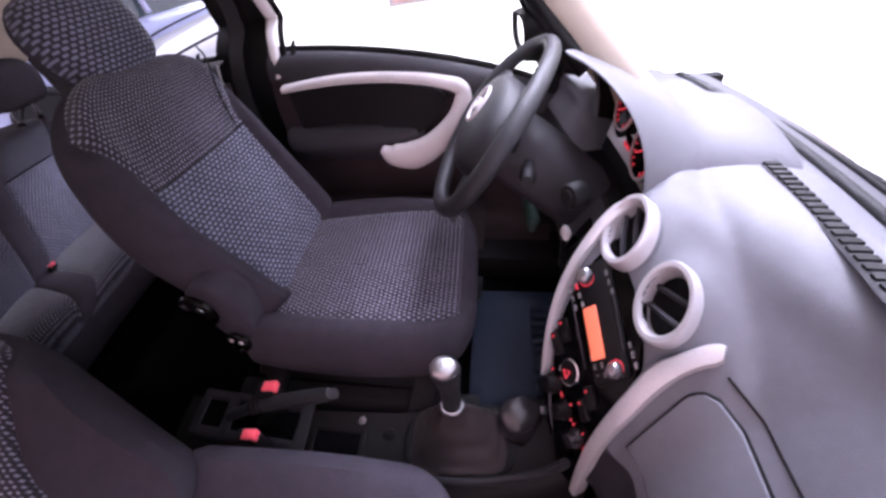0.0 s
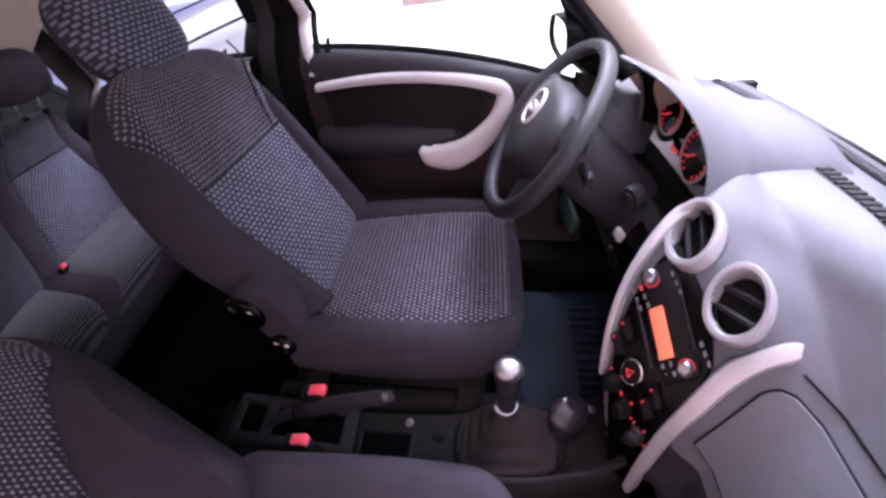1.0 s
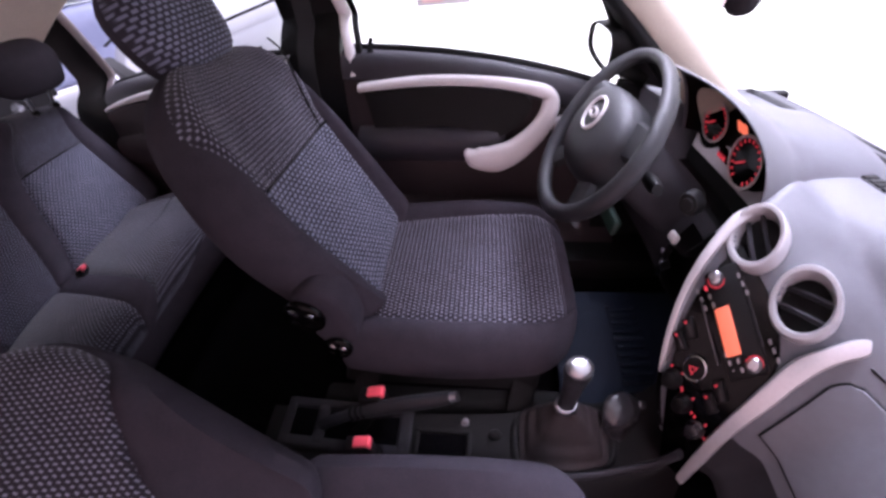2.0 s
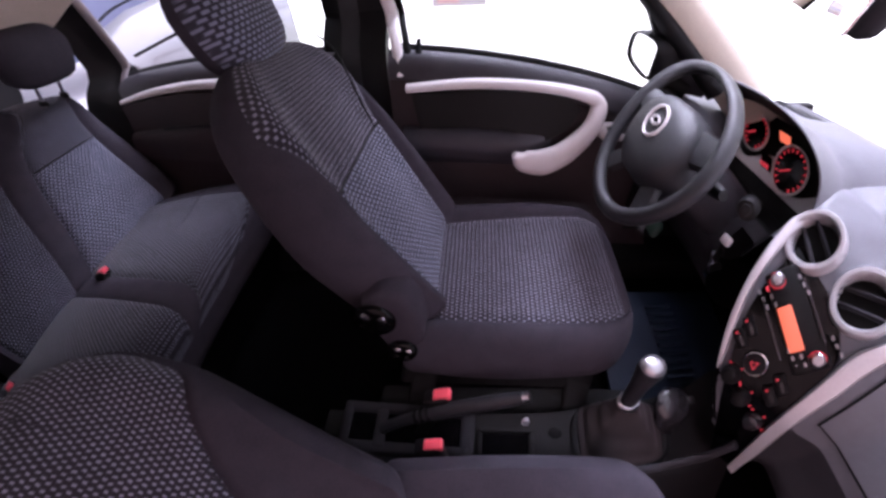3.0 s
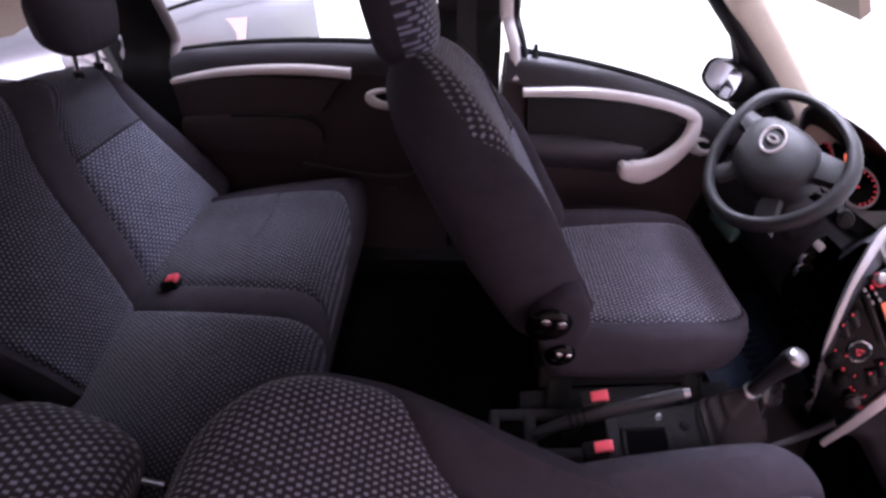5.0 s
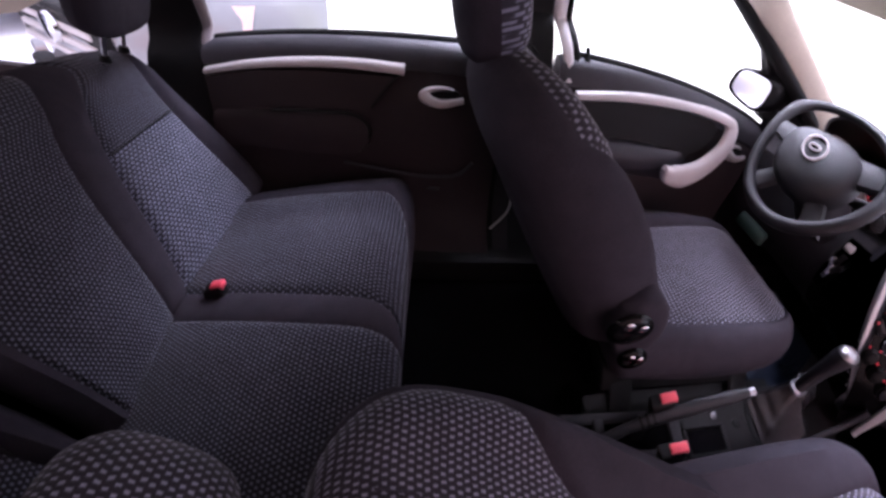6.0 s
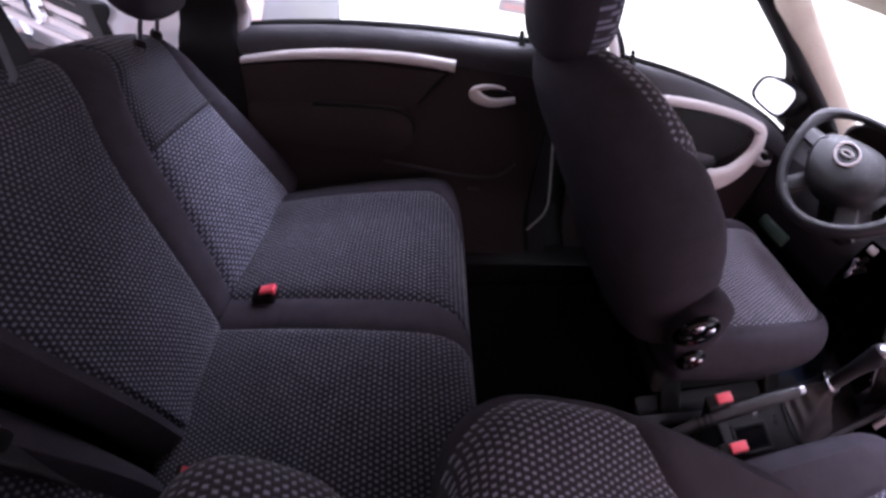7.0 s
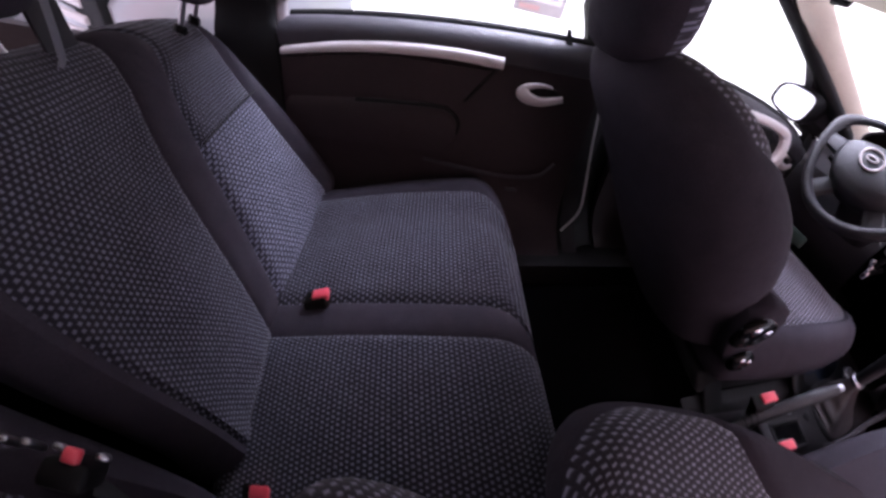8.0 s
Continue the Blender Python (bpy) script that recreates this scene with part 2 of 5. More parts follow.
        bm.faces.new(vs[-1])


def turned(bm, c, axis, prof, k=24, caps=True):
    """A turned body: profile of (along, radius) from centre c along axis."""
    ax = np.array(axis, float) / np.linalg.norm(axis)
    s = np.cross(ax, (0, 1, 0) if abs(ax[1]) < 0.9 else (1, 0, 0))
    s /= np.linalg.norm(s)
    u = np.cross(ax, s)
    a = np.linspace(0, 2 * np.pi, k, endpoint=False)
    P = [np.array(c) + h * ax + max(r, 1e-4) * (np.cos(a)[:, None] * s + np.sin(a)[:, None] * u) for h, r in prof]
    vs = grid(bm, P, loop_v=True)
    if caps:
        bm.faces.new(vs[0][::-1])
        bm.faces.new(vs[-1])


def sheet(bm, P, thick, way):
    """A curved sheet with thickness: points P[i][j], the other face set off by thick along way."""
    P = np.asarray(P, float)
    Q = P + np.array(way, float) * thick
    a, b = grid(bm, P), grid(bm, Q[:, ::-1])
    nu, nv = P.shape[:2]
    for i in range(nu - 1):
        for j in (0, nv - 1):
            q = nv - 1 - j
            f = (a[i][j], b[i][q], b[i + 1][q], a[i + 1][j])
            bm.faces.new(f if j == 0 else f[::-1])
    for j in range(nv - 1):
        for i in (0, nu - 1):
            f = (a[i][j], a[i][j + 1], b[i][nv - 2 - j], b[i][nv - 1 - j])
            bm.faces.new(f if i == 0 else f[::-1])
    bmesh.ops.recalc_face_normals(bm, faces=bm.faces)


def slab(bm, outline, way, thick, n=1):
    """A flat panel: outline points in order, thickened along way."""
    o = np.asarray(outline, float)
    w = np.array(way, float) * thick
    vs = [[bm.verts.new(p + w * k / n) for p in o] for k in range(n + 1)]
    m = len(o)
    bm.faces.new(vs[0][::-1])
    bm.faces.new(vs[-1])
    for k in range(n):
        for i in range(m):
            bm.faces.new((vs[k][i], vs[k][(i + 1) % m], vs[k + 1][(i + 1) % m], vs[k + 1][i]))
    bmesh.ops.triangulate(bm, faces=[f for f in bm.faces if len(f.verts) > 4])


def B():
    return bmesh.new()


def pad(O, u, nrm, lat, L, W, front, back, bands, rows, ends=(0.1, 0.25), panels=None, groove=0.004, bow=None):
    """A padded body. O: middle of its foot; u: its length; nrm: its face; lat: across. W(h): half width at length h in metres.
    front(s, h), back(s, h): how far face and back stand out at s = -1..1 across. bands: (from, to, columns, panel), from and to functions
    of h in s. panels: which rows of a panel go to which mesh. Returns a bmesh for each panel, and "shell"."""
    O, u, nrm, lat = (np.array(a, float) for a in (O, u, nrm, lat))
    hs = np.array(rows)
    made = {}
    nb = 14

    def end(h):
        k = 1.0
        a, b = ends
        if h > L - b:
            k = max(0.0, 1 - ((h - (L - b)) / b) ** 2.6) ** (1 / 2.6)
        if h < a:
            k = min(k, max(0.0, 1 - ((a - h) / a) ** 3) ** (1 / 3))
        return max(k, 0.03)

    edges = [f for b in bands for f in (b[0], b[1])]

    def point(s, h, side):
        k = end(h)
        w = W(h) * (0.35 + 0.65 * k if k < 1 else 1)
        rim = max(0.0, 1 - abs(s) ** 5) ** 0.4
        d = (front(s, h) if side > 0 else -back(s, h)) * rim * k
        if side > 0:
            for f in edges:
                e = f(h)
                if abs(e) < 0.97:
                    d -= groove * math.exp(-((s - e) * W(h) / 0.008) ** 2)
        c = bow(h) if bow else 0.0
        return O + u * h + lat * (s * w) + nrm * (d + c)

    for a, b, n, name in bands:
        f = (1 - np.cos(np.linspace(0, np.pi, n + 1))) / 2
        P = [[point(a(h) + (b(h) - a(h)) * t, h, 1) for t in f] for h in hs]
        UV = [[((a(h) + (b(h) - a(h)) * t) * W(h), h) for t in f] for h in hs]
        cuts = panels.get(name, [(0, 9, name)]) if name else [(0, 9, "shell")]
        for h0, h1, pn in cuts:
            idx = [i for i in range(len(hs)) if h0 - 1e-6 <= hs[i] <= h1 + 1e-6]
            if len(idx) > 1:
                grid(made.setdefault(pn, B()), [P[i] for i in idx], uv=[UV[i] for i in idx])
    sb = np.cos(np.linspace(0, np.pi, nb + 1))
    sh = made.setdefault("shell", B())
    P = [[point(s, h, -1) for s in sb] for h in hs]
    grid(sh, P, uv=[[(s * W(h), h) for s in sb] for h in hs])
    for h in (hs[0], hs[-1]):
        ring = [point(s, h, 1) for s in np.linspace(-1, 1, 15)] + [point(s, h, -1) for s in sb[1:-1]]
        vs = [sh.verts.new(p) for p in ring]
        fc = sh.faces.new(vs if h == hs[0] else vs[::-1])
    for bm in made.values():
        bmesh.ops.remove_doubles(bm, verts=bm.verts, dist=0.0004)
    bmesh.ops.recalc_face_normals(sh, faces=sh.faces)
    return made


def const(v):
    return lambda h: v


def rows_of(L, n, *marks):
    h = (1 - np.cos(np.linspace(0, np.pi, n))) / 2 * L
    h = h[[i for i in range(n) if all(abs(h[i] - m) > 0.006 for m in marks)]]
    return sorted([*h, *marks])


CY = 0.385   # the car's middle line


# ---- the setting: floor, roof, pillars, outer walls ----
def car_floor():
    bm = B()
    xs, ys = np.linspace(-1.9, 0.75, 30), np.linspace(-0.36, 1.16, 26)
    P = [[(x, y, 0.355 + 0.10 * math.exp(-((y - CY) / 0.11) ** 4) + 0.22 * max(0, x - 0.35) + 0.25 * max(0, 0.2 - y)) for y in ys] for x in xs]
    sheet(bm, P, 0.02, (0, 0, -1))
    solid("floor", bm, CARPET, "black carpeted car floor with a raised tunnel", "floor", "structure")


def roof():
    bm = B()
    xs, ss = np.linspace(-2.5, 0.02, 36), np.linspace(-1, 1, 25)

    def edge(x, s):
        low = float(np.interp(x, [-2.5, -1.88, -1.75, -1.6, -1.45, -1.3, -1.1], [0.98, 1.03, 1.09, 1.16, 1.235, 1.30, 1.42]))
        return low if s > 0 else 1.42
    P = [[(x, CY + 0.68 * s, edge(x, s) + (1.52 - edge(x, s)) * (1 - abs(s) ** 4) - 0.04 * max(0, (x + 0.4) / 0.42) ** 2) for s in ss] for x in xs]
    sheet(bm, P, 0.03, (0, 0, 1))
    solid("ceiling", bm, BEIGE, "pale beige cloth headliner of the car", "headliner", "structure", bent=False)


def post(name, pts, r, mat, label, flat=1.0, up=(0, 1, 0), k=12, bent=True):
    bm = B()
    tube(bm, pts, r, n=24, k=k, flat=flat, up=up)
    return solid(name, bm, mat, label, "pillar", "structure", bent=bent)


def wall_strip(name, xs, prof, mat, label, bent=True):
    """A body side strip: prof(x) gives (y, z) points from top to bottom."""
    bm = B()
    P = [[(x, *p) for p in prof(x)] for x in xs]
    sheet(bm, P, 0.03, (0, 1 if P[0][0][1] > CY else -1, 0))
    return solid(name, bm, mat, label, "car body", "structure", bent=bent)


car_floor()
roof()
# far side pillars
post("trim_a_pillar", [(0.36, 0.90, 0.935), (0.318, 0.932, 0.976), (0.168, 1.055, 1.130), (0.018, 1.175, 1.284), (-0.08, 1.22, 1.38), (-0.22, 1.12, 1.45)], [0.05, 0.043, 0.039, 0.039, 0.042, 0.05], BEIGE, "pale beige windscreen pillar trim", flat=0.6, bent=False)
post("trim_door_frame_front", [(0.225, 0.960, 1.015), (0.205, 0.975, 1.039), (0.110, 1.071, 1.137), (0.012, 1.170, 1.235), (-0.09, 1.25, 1.325), (-0.25, 1.22, 1.42), (-0.62, 1.06, 1.45)], [0.018, 0.018, 0.018, 0.018, 0.02, 0.02], BLACK, "black rubber door window seal", bent=False)
bm = B()
P = [[(-0.575 - 0.16 * b - 0.035 * max(0, z - 1.0) * 6 * 0.12 + 0.09 * max(0, 1.0 - z) * 0.5, 1.105 + 0.02 * math.cos(b * 3.1) - 0.25 * max(0, z - 1.08) ** 1.6, z) for b in np.linspace(0, 1, 6)] for z in np.linspace(0.38, 1.48, 22)]
sheet(bm, P, 0.05, (0, 1, 0))
solid("trim_b_pillar", bm, BLACK, "black plastic centre pillar trim between the doors", "pillar", "structure")
post("trim_b_pillar_edge", [(-0.535, 1.098, 0.98), (-0.545, 1.098, 1.06), (-0.558, 1.095, 1.12), (-0.578, 1.085, 1.21), (-0.625, 1.045, 1.42)], [0.013, 0.014, 0.015, 0.017, 0.018], PAINT, "white painted edge of the centre pillar")
post("trim_door_frame_rear", [(-0.512, 1.105, 0.98), (-0.520, 1.105, 1.06), (-0.533, 1.102, 1.12), (-0.553, 1.092, 1.21), (-0.600, 1.052, 1.42)], [0.009, 0.009, 0.009, 0.009, 0.010], BLACK, "black rubber seal of the front door window")
post("trim_c_pillar", [(-1.525, 1.125, 1.03), (-1.525, 1.11, 1.09), (-1.53, 1.085, 1.25), (-1.545, 1.05, 1.42)], [0.015, 0.016, 0.016, 0.018], EDGE, "rear door opening edge, body paint darkened for shade")
bm = B()
P = [[(-1.540 - 0.135 * b - 0.06 * max(0, z - 1.05) * (1 - b), 1.095 - 0.04 * b - 0.15 * max(0, z - 1.1) ** 1.3, z) for b in np.linspace(0, 1, 6)] for z in np.linspace(0.5, 1.62, 24)]
sheet(bm, P, 0.03, (0, 1, 0))
solid("trim_rear_pillar", bm, BLACK, "black plastic rear pillar trim beside the bench", "pillar", "structure")
wall_strip("wall_left_rear", np.linspace(-2.5, -1.6, 8), lambda x: [(1.10, 0.97), (1.10, 0.85), (1.08, 0.6), (1.08, 0.36)], TRIM, "dark plastic side trim of the luggage space")
bm = B()
P = [[(-1.50 - 0.66 * max(0, z - 0.60), y, z) for y in np.linspace(-0.33, 1.10, 14)] for z in np.linspace(0.34, 1.03, 8)]
sheet(bm, P, 0.02, (-1, 0, 0))
solid("wall_luggage_board", bm, CARPET, "black carpeted board behind the rear bench", "panel", "structure")
post("trim_d_pillar", [(-2.35, 1.08, 1.05), (-2.40, 1.04, 1.25), (-2.45, 0.95, 1.5)], 0.07, BEIGE, "pale beige rear pillar trim")
# back wall with the tailgate
bm = B()
box(bm, (-2.50, CY, 0.66), (0.05, 1.44, 0.66), 0.01)
solid("wall_rear", bm, TRIM, "dark plastic tailgate lining", "tailgate", "structure")
# near side of the body, unseen: panel heights set to admit and block light
wall_strip("wall_right_front", np.linspace(-0.85, 0.55, 14), lambda x: [(-0.37, 0.70), (-0.35, 0.69), (-0.35, 0.55), (-0.36, 0.36)], TRIM, "unseen dark panel, its height set to limit passenger side light")
wall_strip("wall_right_rear", np.linspace(-2.5, -0.85, 12), lambda x: [(-0.33, 1.36), (-0.36, 1.05), (-0.34, 0.9), (-0.34, 0.6), (-0.36, 0.36)], TRIM, "unseen dark panel raised past window height to shade the bench")
post("trim_right_b_pillar", [(-0.83, -0.36, 0.4), (-0.84, -0.36, 1.0), (-0.87, -0.32, 1.42)], 0.045, BLACK, "black plastic centre pillar on the passenger side")
post("trim_right_a_pillar", [(0.42, -0.33, 1.0), (0.25, -0.31, 1.18), (-0.02, -0.27, 1.40)], 0.04, BEIGE, "pale beige windscreen pillar on the passenger side")
post("trim_right_c_pillar", [(-1.62, -0.36, 0.9), (-1.65, -0.34, 1.2), (-1.70, -0.30, 1.40)], 0.06, BLACK, "black rear pillar on the passenger side")
# footwell: bulkhead, kick panel and sill
bm = B()
P = [[(np.interp(z, [0.33, 0.5, 1.0], [0.60, 0.52, 0.50]), y, z) for y in np.linspace(-0.2, 1.13, 12)] for z in np.linspace(0.33, 1.0, 8)]
sheet(bm, P, 0.03, (1, 0, 0))
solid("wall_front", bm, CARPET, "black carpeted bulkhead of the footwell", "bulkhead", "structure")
wall_strip("wall_kick_panel", np.linspace(0.16, 0.60, 8), lambda x: [(1.07, 1.01), (1.075, 0.8), (1.085, 0.6), (1.10, 0.33)], BLACK, "black kick panel beside the footwell")
bm = B()
P = [[(x, 1.02, 0.35), (x, 1.035, 0.415), (x, 1.06, 0.43), (x, 1.16, 0.43), (x, 1.19, 0.36)] for x in np.linspace(-1.7, 0.6, 24)]
sheet(bm, P, 0.02, (0, 0, -1))
solid("trim_sill", bm, BLACK, "black plastic door sill trim", "sill", "structure")


# ---- doors on the driver's side ----
def door(name, label, x0, x1, belt, deep, parts):
    d = thing(name, ((x0 + x1) / 2, 1.12, 0.38), label, "car door", kind="structure")
    if "lean" in parts:
        BOWED[d] = parts["lean"]
    xs = np.linspace(x0, x1, 26)
    bm = B()
    P = []
    for x in xs:
        zb = belt(x)
        P.append([(x, 1.135, zb - 0.004), (x, 1.118, zb), (x, 1.098, zb - 0.006), (x, 1.086, zb - 0.02), (x, 1.082, zb - 0.045), (x, 1.090, zb - 0.075), (x, 1.10, zb - 0.08)])
    grid(bm, P)
    part("belt_cap", bm, TRIM_TOP, d, "charcoal padded top roll of the door")
    bm = B()
    P = []
    for x in xs:
        zb = belt(x) - 0.07
        col = []
        for f in np.linspace(0, 1, 22):
            z = zb + (0.40 - zb) * f
            y = 1.098 - 0.02 * math.sin(min(1, f * 1.4) * math.pi) * deep + 0.012 * f
            col.append((x, y, z))
        P.append(col)
    sheet(bm, P, 0.05, (0, 1, 0))
    part("inner_panel", bm, TRIM, d, "dark plastic inner door lining")
    # window rubber and pane
    bm = B()
    tube(bm, [(x, 1.128, belt(x) + 0.006) for x in np.linspace(x0 + 0.02, x1 - 0.03, 8)], 0.009, n=24, k=8)
    part("window_seal", bm, BLACK, d)
    bm = B()
    P = [[(x, 1.135, belt(x) - 0.02), (x, 1.11, 1.25), (x, 1.03, 1.46)] for x in np.linspace(x0, x1, 8)]
    sheet(bm, P, 0.003, (0, 1, 0))
    g = part("pane", bm, GLASS, d, "clear side window glass")
    g.visible_shadow = False
    # outer skin
    bm = B()
    P = [[(x, 1.15, belt(x) - 0.01), (x, 1.19, 0.9), (x, 1.19, 0.6), (x, 1.16, 0.36)] for x in xs]
    sheet(bm, P, 0.008, (0, 1, 0))
    part("outer_skin", bm, PAINT, d, "white painted outer door skin")
    # lock knob
    bm = B()
    kx = parts["knob"]
    turned(bm, (kx, 1.108, belt(kx) - 0.006), (0, 0, 1), [(0, 0.010), (0.006, 0.009), (0.012, 0.006), (0.026, 0.0065), (0.034, 0.007), (0.040, 0.005), (0.042, 0.001)], 12)
    part("lock_knob", bm, BLACK, d, "black door lock knob")
    return d


def belt_front(x):
    return 1.048 - 0.075 * (x + 0.55) - 0.045 * (x + 0.55) ** 2


def belt_rear(x):
    return 1.060 + 0.040 * min(1.0, (-0.75 - x) / 0.75)


d1 = door("door_1", "dark front door lining with a silver trim strip and handle", -0.565, 0.26, belt_front, 1.0, {"knob": -0.49})
d2 = door("door_2", "dark rear door lining with a silver trim strip", -1.53, -0.70, belt_rear, 0.8, {"knob": -0.79, "lean": lambda p: -0.040 * min(1.15, max(0.0, (p.x + 1.5) / 0.6))})


def ribbon(bm, line, wid, thick, n=40):
    """A flat strip with a rounded face on the door plane; line of (x, y, z), wid in the plane."""
    p = smooth_line(line, n)
    w = np.interp(np.linspace(0, 1, n), np.linspace(0, 1, len(wid)), wid)
    d = np.gradient(p, axis=0)
    d /= np.linalg.norm(d, axis=1)[:, None]
    P = []
    for i in range(n):
        s = np.cross(d[i], (0, 1, 0))
        s /= np.linalg.norm(s)
        P.append([p[i] + s * (w[i] / 2 * c) + np.array((0, -1, 0)) * (thick * q) for c, q in ((-1, -0.6), (-1, 0.35), (-0.75, 0.8), (-0.3, 1), (0.3, 1), (0.75, 0.8), (1, 0.35), (1, -0.6))])
    vs = grid(bm, P, loop_v=True)
    bm.faces.new(vs[0][::-1])
    bm.faces.new(vs[-1])


# front door: strip that sweeps down into the pull handle
bm = B()
ribbon(bm, [(-0.517, 1.060, 0.956), (-0.35, 1.056, 0.972), (-0.20, 1.050, 0.975), (-0.085, 1.042, 0.968), (-0.033, 1.040, 0.948), (-0.050, 1.018, 0.886), (-0.110, 0.996, 0.825), (-0.17, 0.982, 0.797), (-0.222, 0.975, 0.801), (-0.248, 0.972, 0.820)],
       [0.020, 0.024, 0.024, 0.030, 0.040, 0.044, 0.056, 0.070, 0.056, 0.012], 0.018, 64)
part("trim_strip", bm, SILVER, d1, "silver painted trim strip and pull handle")
bm = B()
slab(bm, [(-0.505, 1.062, 0.941), (-0.35, 1.058, 0.955), (-0.20, 1.053, 0.958), (-0.10, 1.048, 0.950), (-0.075, 1.046, 0.925), (-0.10, 1.046, 0.87), (-0.17, 1.046, 0.82), (-0.20, 1.048, 0.835), (-0.26, 1.05, 0.852), (-0.35, 1.052, 0.856), (-0.49, 1.056, 0.846)], (0, 1, 0), 0.03)
part("insert", bm, BLACK, d1, "black cloth insert of the door")
bm = B()
P = []
for x in np.linspace(-0.535, -0.14, 20):
    e = 1 - max(0, (x + 0.25) / 0.11) ** 2
    P.append([(x, 1.095, 0.842), (x, 1.07 - 0.010 * e, 0.848), (x, 1.058 - 0.024 * e, 0.842), (x, 1.052 - 0.034 * e, 0.822), (x, 1.055 - 0.03 * e, 0.79), (x, 1.075, 0.74), (x, 1.10, 0.72)])
grid(bm, P)
part("armrest", bm, TRIM_TOP, d1, "charcoal armrest ledge")
bm = B()
P = []
for x in np.linspace(-0.48, 0.02, 18):
    P.append([(x, 1.10, 0.60), (x, 1.05, 0.598), (x, 1.035, 0.58), (x, 1.03, 0.52), (x, 1.04, 0.44), (x, 1.08, 0.42)])
grid(bm, P)
part("map_pocket", bm, TRIM, d1, "dark plastic door pocket")


def inner_handle(d, c, s):
    bm = B()
    a = np.linspace(0, 2 * np.pi, 24, endpoint=False)
    tube(bm, [(c[0] + 0.036 * s * math.cos(t), c[1], c[2] + 0.021 * math.sin(t)) for t in np.linspace(1.0, 4.9, 18)], [0.003, 0.006, 0.009, 0.010, 0.009, 0.006], n=24, up=(0, 1, 0), k=8)
    cup = part("handle_cup", bm, SILVER, d, "silver crescent round the door handle")
    bm = B()
    slab(bm, [(c[0] + 0.034 * s * math.cos(t), c[1] + 0.003, c[2] + 0.019 * math.sin(t)) for t in a], (0, 1, 0), 0.01)
    part("recess", bm, BLACK, d)
    bm = B()
    tube(bm, [(c[0] - 0.034 * s, c[1] - 0.002, c[2] + 0.008), (c[0] - 0.024 * s, c[1] - 0.010, c[2] - 0.006), (c[0] + 0.0 * s, c[1] - 0.016, c[2] - 0.013), (c[0] + 0.038 * s, c[1] - 0.014, c[2] - 0.002)], [0.014, 0.013, 0.011, 0.008], n=16, k=10, flat=0.6, up=(0, 1, 0))
    part("handle_lever", bm, SILVER, d, "silver door handle lever")


inner_handle(d1, (0.020, 1.040, 0.878), 1.0)
inner_handle(d2, (-0.850, 1.058, 0.940), 1.35)
bm = B()
ribbon(bm, [(-1.515, 1.078, 1.008), (-1.36, 1.076, 1.016), (-1.215, 1.075, 1.017), (-1.07, 1.075, 1.011), (-0.945, 1.076, 0.998)], [0.019, 0.024, 0.026, 0.027, 0.028], 0.014)
part("trim_strip", bm, SILVER, d2, "silver painted trim strip")
bm = B()
slab(bm, [(-1.52, 1.072, 0.99), (-1.36, 1.070, 0.998), (-1.215, 1.070, 0.998), (-0.965, 1.071, 0.98), (-1.03, 1.071, 0.90), (-1.08, 1.071, 0.885), (-1.25, 1.07, 0.893), (-1.5, 1.07, 0.888)], (0, 1, 0), 0.02)
part("insert", bm, TRIM, d2, "dark insert of the rear door")
bm = B()
tube(bm, [(-0.960, 1.068, 0.985), (-0.985, 1.068, 0.955), (-1.028, 1.068, 0.900)], 0.0035, n=12, k=6, up=(0, 1, 0))
part("groove", bm, BLACK, d2, "black groove beside the insert")
bm = B()
tube(bm, [(-1.30, 1.040, 0.897), (-1.12, 1.042, 0.893), (-1.062, 1.050, 0.880), (-1.036, 1.062, 0.842), (-1.052, 1.064, 0.800), (-1.10, 1.060, 0.770)], 0.005, n=30, k=6, up=(0, 1, 0))
part("groove", bm, BLACK, d2, "black groove round the armrest")
bm = B()
P = []
for t in np.linspace(0, 1, 16):
    x = -1.50 + 0.46 * t
    e = max(0.05, 1 - max(0, (t - 0.80) / 0.2) ** 2.5) ** 0.5
    zt, zb = 0.89 - 0.045 * (1 - e), 0.78 - 0.03 * t + 0.05 * (1 - e)
    P.append([(x, 1.095, zt + 0.002), (x, 1.07 - 0.014 * e, zt), (x, 1.063 - 0.025 * e, zt - 0.015), (x, 1.062 - 0.025 * e, (zt + zb) / 2), (x, 1.067 - 0.018 * e, zb + 0.01), (x, 1.095, zb)])
grid(bm, P)
part("armrest", bm, TRIM, d2, "dark padded armrest of the rear door")
bm = B()
tube(bm, [(-1.12, 1.072, 0.735), (-1.0, 1.07, 0.718), (-0.89, 1.07, 0.706), (-0.80, 1.072, 0.716), (-0.76, 1.074, 0.755)], 0.005, n=24, k=6)
part("moulding", bm, TRIM_TOP, d2)
bm = B()
box(bm, (-0.862, 1.078, 0.662), (0.035, 0.01, 0.01), 0.004)
part("reflector", bm, TRIM_TOP, d2)
bm = B()
tube(bm, [(-0.703, 1.085, 1.05), (-0.674, 1.09, 0.85), (-0.640, 1.09, 0.67), (-0.642, 1.09, 0.59), (-0.690, 1.09, 0.525)], 0.0035, n=30, k=8, up=(0, 1, 0))
part("edge_seal", bm, LIGHTGREY, d2, "pale sill edge of the door opening")
# sail panel at the mirror
bm = B()
slab(bm, [(0.15, 1.04, 1.0), (0.21, 0.985, 1.0), (0.218, 0.974, 1.035), (0.04, 1.148, 1.205), (0.075, 1.085, 1.14)], (0.6, 0.6, 0), 0.012)
